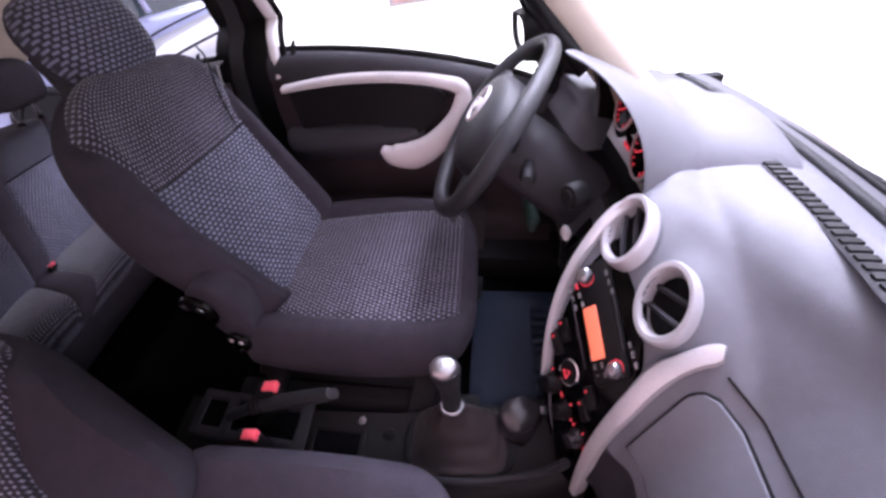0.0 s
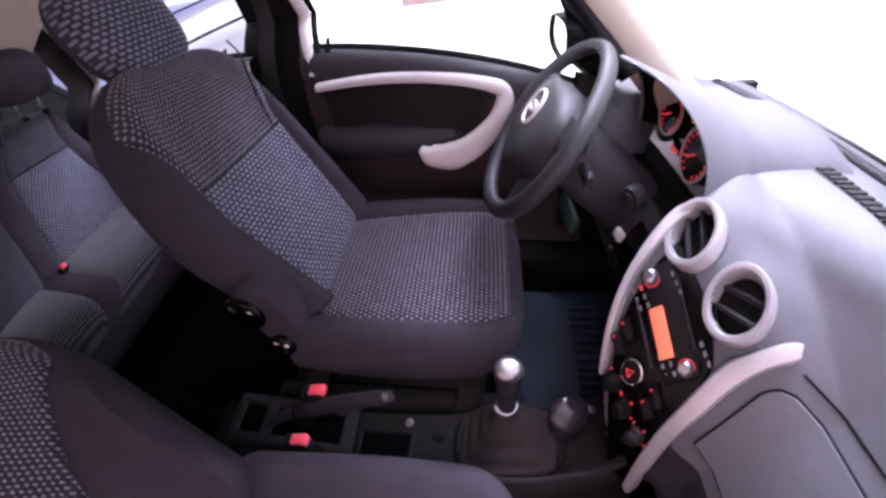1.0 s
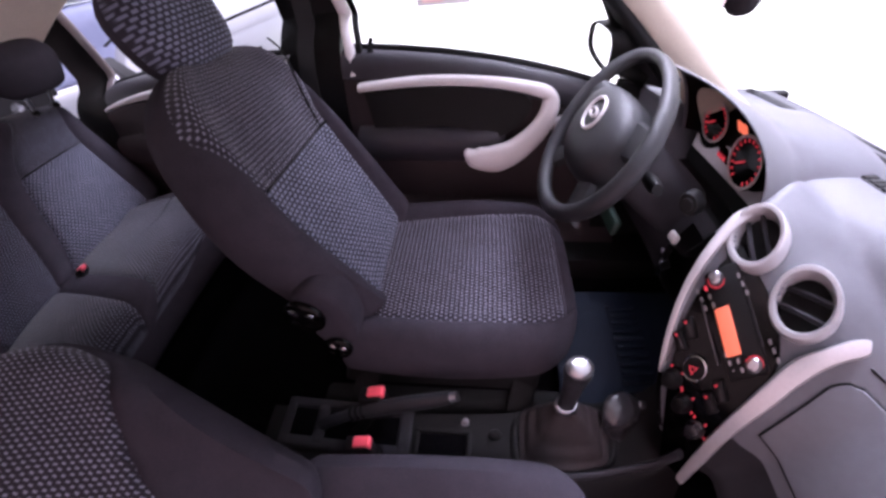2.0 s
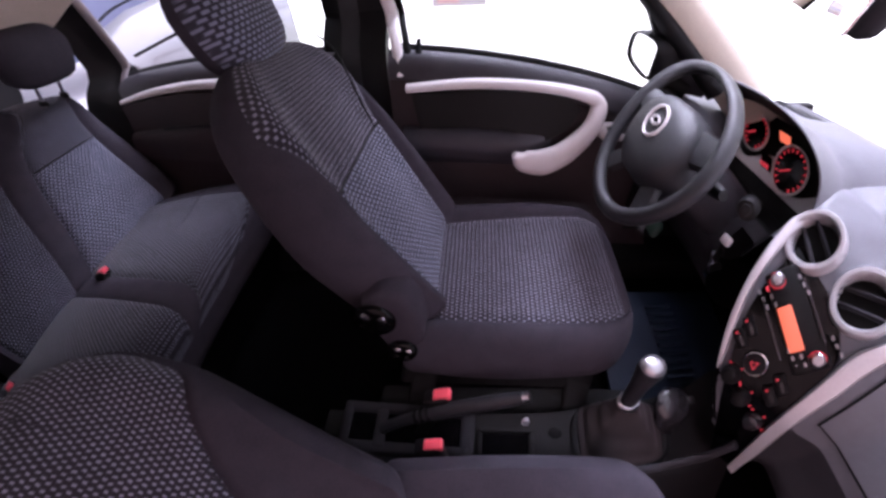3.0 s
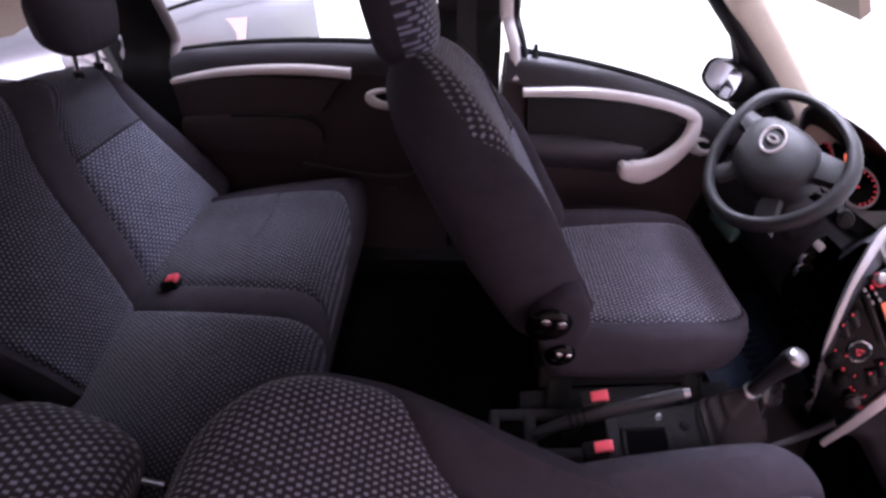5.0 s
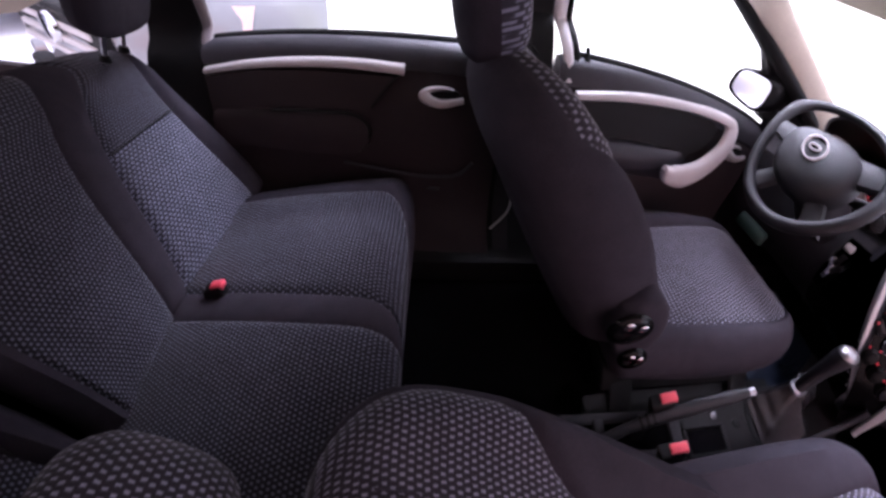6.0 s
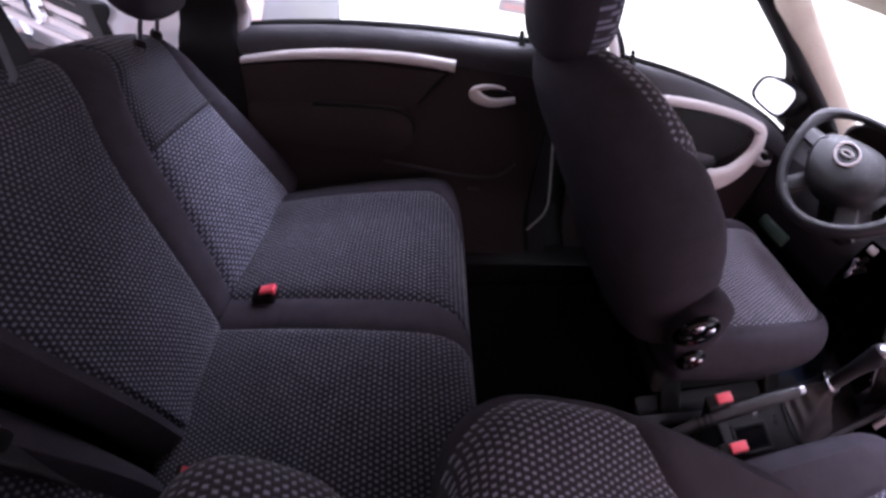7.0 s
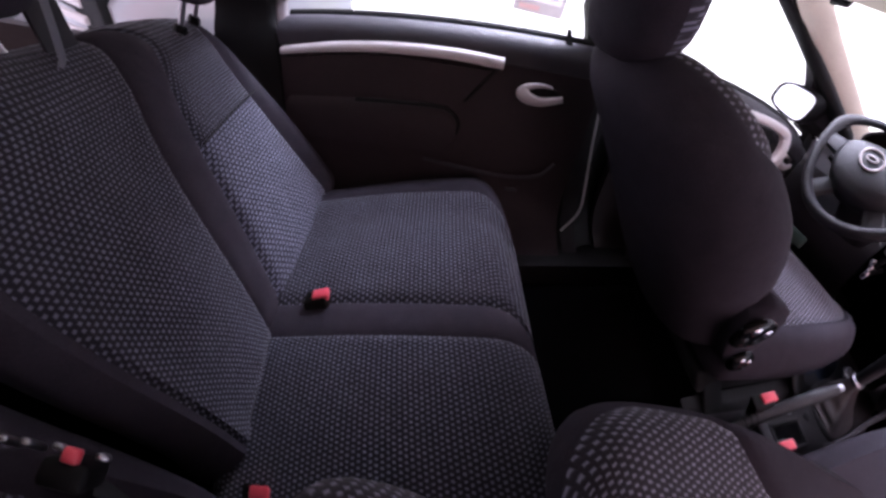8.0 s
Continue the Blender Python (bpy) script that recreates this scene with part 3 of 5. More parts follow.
part("mirror_sail", bm, DASH_LOW, d1, "black triangular panel behind the door mirror", bent=False)


def door_mirror():
    m = thing("door_mirror", (0, 0, 0), "black door mirror with a bright reflecting glass", "mirror")
    m.location = (0.10, 1.10, 1.0)
    ORIGIN[m] = np.array(m.location)
    a = np.linspace(0, 2 * np.pi, 36, endpoint=False)

    def ring(f, x):
        out = []
        for q in a:
            c, w = math.cos(q), math.sin(q)
            y, z = f * 0.062 * math.copysign(abs(c) ** 0.6, c), f * 0.042 * math.copysign(abs(w) ** 0.6, w)
            out.append((x - 0.30 * y, 1.092 + y, 1.072 + z * (1 - 2.2 * y) + 0.18 * y))
        return out
    bm = B()
    vs = grid(bm, [ring(0.88, 0.078), ring(0.97, 0.072), ring(1.05, 0.082), ring(1.04, 0.12), ring(0.85, 0.155), ring(0.3, 0.17)], loop_v=True)
    bm.faces.new(vs[-1])
    bmesh.ops.recalc_face_normals(bm, faces=bm.faces)
    part("housing", bm, BLACK, m, "black mirror housing", bent=False)
    bm = B()
    slab(bm, ring(0.90, 0.080), (1, 0, 0), 0.004)
    part("glass", bm, MIRROR, m, "mirror glass", bent=False)
    bm = B()
    tube(bm, [(0.13, 1.06, 1.03), (0.16, 1.04, 1.015), (0.19, 1.02, 1.005)], 0.022, n=10)
    part("foot", bm, BLACK, m, bent=False)


door_mirror()


# ---- seats ----
def headrest(parent_name, O, u, nrm, label, mat, half=0.13, high=0.17, deep=0.05, gap=0.06, cat="headrest", posts=0.065, ends=(0.07, 0.08), bent=True):
    u, nrm, O = np.array(u, float), np.array(nrm, float), np.array(O, float)
    t = thing(parent_name, tuple(O), label, cat)
    if not bent:
        t.location = O
        ORIGIN[t] = O
    base = O + u * gap
    rows = rows_of(high, 14)
    m = pad(base, u, nrm, (0, 1, 0), high, lambda h: half * (0.84 + 0.16 * math.sin(min(1, h / high * 1.15) * math.pi * 0.75)), lambda s, h: deep * (0.9 + 0.15 * math.cos(s * 1.6)), lambda s, h: deep * (1.05 - 0.25 * s * s),
            [(const(-1), const(1), 18, "face")], rows, ends=ends, panels={"face": [(0, 9, "face")]}, groove=0)
    part("cushion_back", m["shell"], PLAIN, t, "plain charcoal cloth back", bent=bent)
    part("cushion_face", m["face"], mat, t, "patterned cloth face", bent=bent)
    for s in (-1, 1):
        bm = B()
        p = O + np.array((0, s * posts, 0))
        tube(bm, [p - u * 0.02, p + u * (gap * 0.5), p + u * (gap + 0.03)], 0.0046, n=6, k=10, up=(0, 1, 0))
        part("post", bm, STEEL, t, "steel headrest post", bent=bent)
        bm = B()
        turned(bm, p - u * 0.004, u, [(0, 0.011), (0.008, 0.010), (0.012, 0.007)], 14)
        part("guide", bm, BLACK, t, "black plastic post guide", bent=bent)
    return t


def front_seat(label, yc, recline, O, inboard, low_cloth, knobs=True):
    t = thing("front_seat", (-0.25, yc, 0.36), label, "car seat", group="front seats")
    q = radians(recline)
    u, n = np.array((-math.sin(q), 0, math.cos(q))), np.array((math.cos(q), 0, math.sin(q)))
    H = 0.595
    seam = 0.31

    def lean(h):
        """The driver's backrest narrows on its inner side towards the top, the passenger's towards its foot."""
        f = max(0.0, min(1.0, (h - 0.22) / 0.32))
        return 0.032 * f * f * (3 - 2 * f) if knobs else -0.035 * max(0.0, 1 - h / 0.36)

    def W(h):
        return (0.94 if knobs else 1.0) * 0.225 - abs(lean(h)) + 0.032 * math.sin(min(1, h / H * 1.05) * math.pi * 0.72) - 0.05 * max(0, (h - 0.42) / 0.175) ** 2

    def yb(h):
        if not knobs:
            return float(np.interp(h, [0, 0.15, 0.21, 0.27, 0.32, 0.36, 0.45], [0.20, 0.22, 0.30, 0.46, 0.65, 0.87, 0.93]))
        a = 0.60 + 0.08 * (h / 0.33)
        return min(0.93, a + 0.27 * max(0.0, min(1.0, (h - 0.33) / 0.13)) ** 1.5)

    def front(s, h):
        wing = math.exp(-((abs(s) - 0.84) / 0.2) ** 2) * (1 - 0.75 * max(0, (h - 0.30) / 0.3))
        return 0.048 + 0.012 * math.sin(h / H * math.pi) + 0.045 * wing

    def back(s, h):
        return ((0.125 if knobs else 0.058) - (0.045 if knobs else 0.018) * s * s) * (1 - 0.35 * h / H)

    m = pad(O, u, n, (0, 1, 0), H, W, front, back,
            [(const(-1), lambda h: -yb(h), 8, None), (lambda h: -yb(h), yb, 22, "insert"), (yb, const(1), 8, None)], rows_of(H, 44, seam), ends=(0.05, 0.13),
            panels={"insert": [(0, seam, "lower_insert"), (seam, 9, "upper_insert")]}, bow=lambda h: 0.018 * (h / H) ** 2 * 1.2)
    for bm in m.values():
        for v in bm.verts:
            v.co.y += lean((np.array(v.co) - O) @ u)
    bk = part("backrest", m["shell"], PLAIN, t, "plain charcoal cloth backrest shell and side wings")
    part("lower_insert", m["lower_insert"], low_cloth, bk, "grey cloth panel with fine ribs")
    part("upper_insert", m["upper_insert"], CLOTH, bk, "grey cloth panel with light stitches")
    # stitched seams
    def seam_line(name, places):
        bm = B()
        line = [np.array(O) + u * h + np.array((0, sx * W(h) + lean(h), 0)) + n * (front(sx, h) + 0.0216 * (h / H) ** 2 - 0.0015) for sx, h in places]
        tube(bm, line, 0.0022 if knobs else 0.0014, n=40, k=6, up=n)
        part(name, bm, BLACK if knobs else PLAIN, bk)

    if knobs:
        seam_line("cross_seam", [(e, seam) for e in np.linspace(-0.66, 0.66, 24)])
        seam_line("long_seam", [((0.135 + 0.045 * (h - seam) / 0.26) / W(h), h) for h in np.linspace(seam, 0.565, 24)])
    else:
        seam_line("long_seam", [(0.105 / W(h), h) for h in np.linspace(0.25, 0.53, 24)])
    # cushion
    C = np.array((-0.485, yc - (0.03 if knobs else 0.045), 0.635 if knobs else 0.605))
    Lc = 0.475
    cu = np.array((math.cos(radians(4)), 0, math.sin(radians(4))))
    cn = np.array((-math.sin(radians(4)), 0, math.cos(radians(4))))

    def cW(h):
        return 0.235 + 0.02 * math.sin(h / Lc * math.pi) - 0.012 * max(0, (h - 0.38) / 0.1) ** 2

    def cyb(h):
        return (0.64 if knobs else 0.46) + 0.10 * (h / Lc) ** 2

    def cf(s, h):
        return 0.040 + 0.030 * math.exp(-((abs(s) - 0.85) / 0.17) ** 2) * (0.4 + 0.6 * min(1, max(0, 0.36 - h) / 0.12 + 0.45)) + 0.012 * (h / Lc)

    m = pad(C, cu, cn, (0, 1, 0), Lc, cW, cf, lambda s, h: 0.085,
            [(const(-1), lambda h: -cyb(h), 8, None), (lambda h: -cyb(h), cyb, 20, "insert"), (cyb, const(1), 8, None)], rows_of(Lc, 36, 0.445), ends=(0.04, 0.11),
            panels={"insert": [(0, 0.445, "cushion_insert"), (0.445, 9, "shell")]})
    cu_ob = part("cushion", m["shell"], PLAIN, t, "plain charcoal cloth seat cushion sides")
    part("cushion_insert", m["cushion_insert"], CLOTH, cu_ob, "grey cloth seat panel with light stitches")
    # frame and rails
    bm = B()
    box(bm, (-0.27, yc, 0.52), (0.40, 0.40, 0.06), 0.01)
    part("seat_pan", bm, BLACK, t)
    for s in (-1, 1):
        bm = B()
        box(bm, (-0.24, yc + s * 0.18, 0.43), (0.52, 0.035, 0.05), 0.006)
        part("rail", bm, BLACK, t, "black seat rail")
        for fx in (-0.42, -0.1):
            bm = B()
            box(bm, (fx, yc + s * 0.18, 0.475), (0.05, 0.03, 0.09), 0.004)
            part("riser", bm, BLACK, t)
    # side shield with two turning knobs
    if knobs:
        ol = smooth_line([(-0.532, 0.79, 0), (-0.536, 0.745, 0), (-0.510, 0.690, 0), (-0.480, 0.645, 0), (-0.440, 0.648, 0), (-0.425, 0.720, 0), (-0.450, 0.795, 0), (-0.495, 0.815, 0), (-0.532, 0.79, 0)], 48)[:-1]
        cen = np.array((-0.49, 0.735))
        bm = B()
        rings = [[(*(cen + (p[:2] - cen) * k)[:1], y, (cen + (p[:2] - cen) * k)[1]) for p in ol] for k, y in ((0.55, 0.461), (0.85, 0.464), (0.96, 0.470), (1.0, 0.485), (0.98, 0.53))]
        vs = grid(bm, rings, loop_v=True)
        bm.faces.new(vs[0])
        bmesh.ops.recalc_face_normals(bm, faces=bm.faces)
        part("side_shield", bm, PLAIN, t, "plain charcoal side shield of the seat")
    for c, r in (((-0.511, 0.458, 0.756), 0.031), ((-0.466, 0.456, 0.671), 0.022)) if knobs else ():
        bm = B()
        turned(bm, c, (0, inboard, 0), [(0, r * 1.25), (0.006, r * 1.25), (0.010, r * 1.15), (0.013, r * 0.8), (0.0135, 0.001)], 28)
        kn = part("recliner_knob", bm, GLOSS, t, "glossy black plastic adjusting knob")
        # Upper lobes are chrome to paint glints on the glossy black knob.
        for a in range(4):
            bm = B()
            an = a * math.pi / 2 + 0.6
            turned(bm, (c[0] + r * 0.62 * math.cos(an), c[1] + inboard * 0.010, c[2] + r * 0.62 * math.sin(an)), (0, inboard, 0), [(0, r * 0.33), (0.003, r * 0.31), (0.0045, r * 0.22), (0.005, 0.001)], 12)
            part("knob_lobe", bm, CHROME if a < 2 else GLOSS, kn, "chrome knob lobe standing in for a glint" if a < 2 else "glossy black knob lobe")
    return t, u, n


s1, u1, n1 = front_seat("charcoal cloth driver's seat with grey stitched inserts", 0.72, 36, (-0.440, 0.72, 0.640), -1, RIBBED)
s2, u2, n2 = front_seat("charcoal cloth passenger seat reclined far back", 0.06, 73.5, (-0.43, 0.06, 0.632), 1, CLOTH, False)
headrest("headrest", (-0.796, 0.786, 1.124), (-0.28, 0, 0.96), (0.96, 0, 0.28), "charcoal cloth headrest on steel posts above the driver's seat", RIBBED, half=0.120, high=0.180, deep=0.062, gap=0.022, bent=False)
headrest("headrest", np.array((-0.43, 0.06, 0.632)) + u2 * 0.625 - n2 * 0.06, u2 * 0.985 + n2 * 0.17, n2 * 0.985 - u2 * 0.17, "grey stitched cloth headrest of the reclined passenger seat", CLOTH, half=0.132, high=0.215, deep=0.070, gap=0.035)


def pad_leaning(O, u, n, H, W, mid, front, back, bands, rows, panels):
    """A padded backrest whose middle shifts sideways as it rises: mid(h)."""
    made = pad(O, u, n, (0, 1, 0), H, W, front, back, bands, rows, ends=(0.05, 0.08), panels=panels)
    for bm in made.values():
        for v in bm.verts:
            h = max(0.0, min(H, (np.array(v.co) - O) @ u))
            v.co.y += mid(h)
    return made


def bench():
    t = thing("rear_bench", (-1.15, CY, 0.36), "charcoal cloth rear bench seat with grey stitched inserts", "bench seat")
    # cushion
    Wd = 0.67
    S = lambda y: (y - CY) / Wd
    Lc = 0.52
    C = np.array((-1.40, CY, 0.60))
    cu = np.array((math.cos(radians(9)), 0, math.sin(radians(9))))
    cn = np.array((-math.sin(radians(9)), 0, math.cos(radians(9))))

    def cf(s, h):
        y = CY + s * Wd
        hump = 0.018 * math.exp(-((y - 0.77) / 0.20) ** 4) + 0.020 * math.exp(-((y - 0.92) / 0.10) ** 4) + 0.018 * math.exp(-((y - 0.30) / 0.20) ** 4) + 0.018 * math.exp(-((y + 0.02) / 0.2) ** 4)
        return 0.048 + hump + 0.012 * math.sin(h / Lc * math.pi)
    m = pad(C, cu, cn, (0, 1, 0), Lc, const(Wd), cf, lambda s, h: 0.12,
            [(const(-1), const(S(-0.16)), 8, None), (const(S(-0.16)), lambda h: S(0.500 - 0.085 * h), 24, "middle"), (lambda h: S(0.500 - 0.085 * h), lambda h: S(0.580 - 0.09 * h), 5, None), (lambda h: S(0.580 - 0.09 * h), lambda h: S(0.905 - 0.05 * h), 16, "left"), (lambda h: S(0.905 - 0.05 * h), const(1), 8, None)],
            rows_of(Lc, 30), ends=(0.04, 0.10), panels={"middle": [(0, 9, "middle")], "left": [(0, 9, "left")]})
    c = part("cushion", m["shell"], PLAIN, t, "plain charcoal cloth bench cushion")
    part("cushion_insert", m["middle"], SHADEDCLOTH, c, "grey stitched middle seat panel")
    part("cushion_insert", m["left"], SHADEDCLOTH, c, "grey stitched outer seat panel")
    bm = B()
    h = 0.305
    tube(bm, [C + cu * h + np.array((0, y - CY, 0)) + cn * (cf(S(y), h) - 0.001) for y in np.linspace(0.562, 0.93, 16)], 0.0011, n=30, k=6, up=cn)
    part("cross_seam", bm, PLAIN, c)
    bm = B()
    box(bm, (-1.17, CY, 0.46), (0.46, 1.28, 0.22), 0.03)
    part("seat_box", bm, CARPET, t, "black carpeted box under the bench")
    # backrest in two sections
    q = radians(32)
    u, n = np.array((-math.sin(q), 0, math.cos(q))), np.array((math.cos(q), 0, math.sin(q)))
    H = 0.628
    seam = 0.355

    def section(y0, y1, bands_of, panels, label):
        c, w0 = (y0 + y1) / 2, (y1 - y0) / 2

        def W(h):
            far = 0.09 * max(0, (h - 0.1) / 0.5) ** 1.5 + 0.05 * max(0, (h - 0.48) / 0.15) ** 2
            return w0 - far * 0.5

        def mid(h):
            return c - (w0 - W(h)) * (1 if y1 > CY + 0.3 else -1)

        def SB(y):
            return lambda h: (y - mid(h)) / W(h)

        def bf(s, h):
            y = mid(h) + s * W(h)
            wing = 0.03 * math.exp(-((abs(s) - 0.90) / 0.10) ** 2) * (1 - 0.6 * h / H)
            hump = 0.014 * (math.exp(-((y - 0.765) / 0.15) ** 4) + math.exp(-((y - 0.33) / 0.15) ** 4))
            return 0.055 + wing + hump
        O = np.array((-1.392, 0, 0.62))
        m = pad_leaning(O, u, n, H, W, mid, bf, lambda s, h: 0.06, bands_of(SB), rows_of(H, 34, seam), panels)
        bk = part("backrest", m["shell"], PLAIN, t, label)
        for k in m:
            if k != "shell":
                part("back_insert", m[k], RIBBED if k == "left_low" else SHADEDCLOTH, bk, "blue-grey ribbed back panel" if k == "left_low" else "finely stitched back panel, cloth darkened for shade")
    section(0.197, 1.055, lambda SB: [(const(-1), SB(0.258), 6, None), (SB(0.258), lambda h: SB(0.502 + 0.20 * h)(h), 16, "middle"), (lambda h: SB(0.502 + 0.20 * h)(h), lambda h: SB(0.580 + 0.23 * h)(h), 5, None), (lambda h: SB(0.580 + 0.23 * h)(h), lambda h: SB(0.965 - 0.11 * h)(h), 16, "left"), (lambda h: SB(0.965 - 0.11 * h)(h), const(1), 8, None)],
            {"middle": [(0, 9, "middle")], "left": [(0, seam, "left_low"), (seam, 9, "left_top")]}, "plain charcoal cloth wide backrest section")
    section(-0.28, 0.178, lambda SB: [(const(-1), SB(-0.20), 6, None), (SB(-0.20), SB(0.115), 12, "near"), (SB(0.115), const(1), 6, None)], {"near": [(0, 9, "near")]}, "plain charcoal cloth narrow backrest section")
    O = np.array((-1.392, CY, 0.62))
    bm = B()
    tube(bm, [O * (1, 0, 1) + u * seam + np.array((0, y, 0)) + n * (0.0705 if 0.64 < y < 0.89 else 0.067) for y in np.linspace(0.664, 0.925, 14)], 0.0024, n=24, k=6, up=n)
    part("cross_seam", bm, BLACK, t)
    return u, n, O, H


ub, nb_, Ob, Hb = bench()
headrest("rear_headrest", (-1.600, 0.945, 1.015), (0.33, 0, 0.944), (0.944, 0, -0.33), "charcoal cloth rear headrest on thin posts", PLAIN, posts=0.034, half=0.104, high=0.135, deep=0.042, gap=0.055, ends=(0.035, 0.05), bent=False)
for yc, lab in ((0.46, "charcoal cloth middle rear headrest"), (0.02, "charcoal cloth rear headrest near the door")):
    headrest("rear_headrest", Ob * (1, 0, 1) + np.array((0, yc, 0)) + ub * 0.612 + nb_ * 0.020, ub * 0.96 + nb_ * 0.28, nb_ * 0.96 - ub * 0.28, lab, CLOTH if yc < 0.3 else PLAIN, posts=0.036, half=0.130, high=0.17, deep=0.05, gap=0.045, ends=(0.035, 0.05))


def buckle(name, c, ang, label, tilt=0.0, post=True):
    t = thing(name, (c[0], c[1], c[2] - 0.05), label, "seat belt buckle", group="belt buckles")
    bm = B()
    box(bm, (c[0], c[1], c[2] - 0.032), (0.046, 0.034, 0.066), 0.006, (0, tilt, ang))
    part("body", bm, BLACK, t, "black buckle body")
    bm = B()
    box(bm, (c[0] + 0.001, c[1], c[2] + 0.001), (0.032, 0.022, 0.014), 0.003, (0, tilt, ang))
    part("button", bm, RED, t, "red release button")
    if post:
        bm = B()
        tube(bm, [(c[0] - 0.004, c[1], c[2] - 0.06), (c[0] - 0.02, c[1], c[2] - 0.10), (c[0] - 0.04, c[1], c[2] - 0.14)], 0.012, n=8, flat=0.5, up=(0, 1, 0))
        part("stalk", bm, BLACK, t)


buckle("belt_buckle", (-0.388, 0.390, 0.624), 0, "black belt buckle with a red button beside the driver's seat", -20)
buckle("belt_buckle", (-0.395, 0.288, 0.615), 0, "black belt buckle with a red button beside the passenger seat", -20)
buckle("belt_buckle", (-1.276, 0.566, 0.700), 0, "black belt buckle with a red button standing on the bench", -18, False)
buckle("belt_buckle", (-1.322, 0.184, 0.690), 0, "black belt buckle with a red button on the bench cushion", -18, False)


def shoulder_belt():
    t = thing("seat_belt", (-0.66, 1.06, 0.5), "black seat belt hanging down the centre pillar", "seat belt")
    bm = B()
    P = [[(-0.66 + 0.024 * s - 0.05 * max(0, z - 1.0), 1.085 - 0.3 * max(0, z - 1.1) ** 1.5, z) for s in (-1, 1)] for z in np.linspace(0.42, 1.4, 16)]
    sheet(bm, P, 0.003, (0, -1, 0))
    part("webbing", bm, BELT, t)
    bm = B()
    box(bm, (-0.68, 1.05, 1.36), (0.07, 0.02, 0.045), 0.008)
    part("upper_guide", bm, BLACK, t)


shoulder_belt()


def hanging_buckle():
    """A buckle with its silver tongues, hanging on its strap before the narrow backrest."""
    c = np.array((-1.435, 0.157, 0.950))
    t = thing("seat_belt", (c[0] - 0.02, c[1] - 0.03, 0.70), "black seat belt strap with a silver tongue and red-buttoned buckle", "seat belt")
    bm = B()
    P = [[p + np.array((0.020 * s, -0.008 * s, 0)) for s in (-1, 1)] for p in smooth_line([c + np.array((-0.02, -0.03, -0.25)), c + np.array((-0.03, -0.03, -0.16)), c + np.array((-0.025, -0.02, -0.09)), c + np.array((-0.014, -0.012, -0.03))], 14)]
    sheet(bm, P, 0.003, (0, -1, 0))
    part("webbing", bm, BELT, t)
    bm = B()
    box(bm, tuple(c + np.array((-0.014, -0.010, -0.022))), (0.040, 0.022, 0.050), 0.006, (10, 25, 0))
    b = part("buckle", bm, BLACK, t, "black buckle body")
    bm = B()
    box(bm, tuple(c + np.array((0.002, 0.0, 0.003))), (0.015, 0.012, 0.010), 0.003, (10, 25, 0))
    part("button", bm, RED, b, "red release button")
    for q, an in (((0.024, 0.004, -0.006), 50), ((-0.044, 0.0, 0.004), 20), ((-0.036, 0.004, -0.018), 25), ((-0.060, -0.002, 0.012), 20)):
        bm = B()
        box(bm, tuple(c + np.array(q)), (0.011, 0.006, 0.026), 0.003, (0, an, 0))
        part("tongue", bm, BRUSHED, t, "silver belt tongue")


hanging_buckle()


def rear_belt():
    t = thing("seat_belt", (-1.70, 0.58, 1.18), "dark grey rear seat belt hanging behind the bench", "seat belt")
    bm = B()
    P = [[(x, y + 0.03 * s, z) for s in (-1, 1)] for x, y, z in smooth_line([(-1.68, 0.56, 1.16), (-1.70, 0.58, 1.26), (-1.72, 0.60, 1.33), (-1.73, 0.62, 1.42)], 12)]
    sheet(bm, P, 0.004, (-1, 0, 0))
    part("webbing", bm, DASH_LOW, t)
    bm = B()
    box(bm, (-1.70, 0.57, 1.345), (0.03, 0.10, 0.06), 0.012)
    part("guide", bm, BLACK, t, "black belt guide")
    bm = B()
    tube(bm, [(-1.66, 0.575, 1.30), (-1.655, 0.545, 1.285), (-1.65, 0.525, 1.25), (-1.65, 0.515, 1.20), (-1.655, 0.51, 1.15)], 0.007, n=20, k=8, flat=0.3, up=(1, 0, 0))
    part("loop", bm, DASH, t, "grey curved belt loop")


rear_belt()


# ---- dashboard ----
def dash_face(y, z):
    """x of the dashboard's rear face, one curved sheet that carries vents, radio, sweeps and glovebox."""
    z = max(z, 0.64) - 0.86
    return 0.1904 - 0.48 * (max(y, 0.2) - 0.4) - 0.096 * min(y - 0.2, 0.0) + 0.787 * z + 1.688 * z * z


def on_face(y, z, out=0.0):
    n = np.array((-1.0, -0.48, 0.787 + 3.376 * (max(z, 0.64) - 0.86)))
    return np.array((dash_face(y, z), y, z)) + n / np.linalg.norm(n) * out


def face_axes(y, z):
    """Directions on the face: out of it, along the tilted rows of keys, and up."""
    n = on_face(y, z, 1.0) - on_face(y, z)
    e = np.array((0, 0.957, 0.29))
    e -= n * e.dot(n)
    e /= np.linalg.norm(e)
    return n, e, np.cross(e, n) * (1 if np.cross(e, n)[2] > 0 else -1)


def plate(bm, y, z, wide, high, thick, out, bevel=0.003, seg=2):
    n, e, u = face_axes(y, z)
    tmp = B()
    box(tmp, (0, 0, 0), (thick, wide, high), bevel, seg=seg)
    M = Matrix((-n, e, u)).transposed().to_4x4()
    M.translation = on_face(y, z, out)
    tmp.transform(M)
    me = bpy.data.meshes.new("plate")
    tmp.to_mesh(me)
    bm.from_mesh(me)
    bpy.data.meshes.remove(me)
    bmesh.ops.recalc_face_normals(bm, faces=bm.faces)


def scuttle(y):
    """x of the dash top's front edge at the foot of the windscreen."""
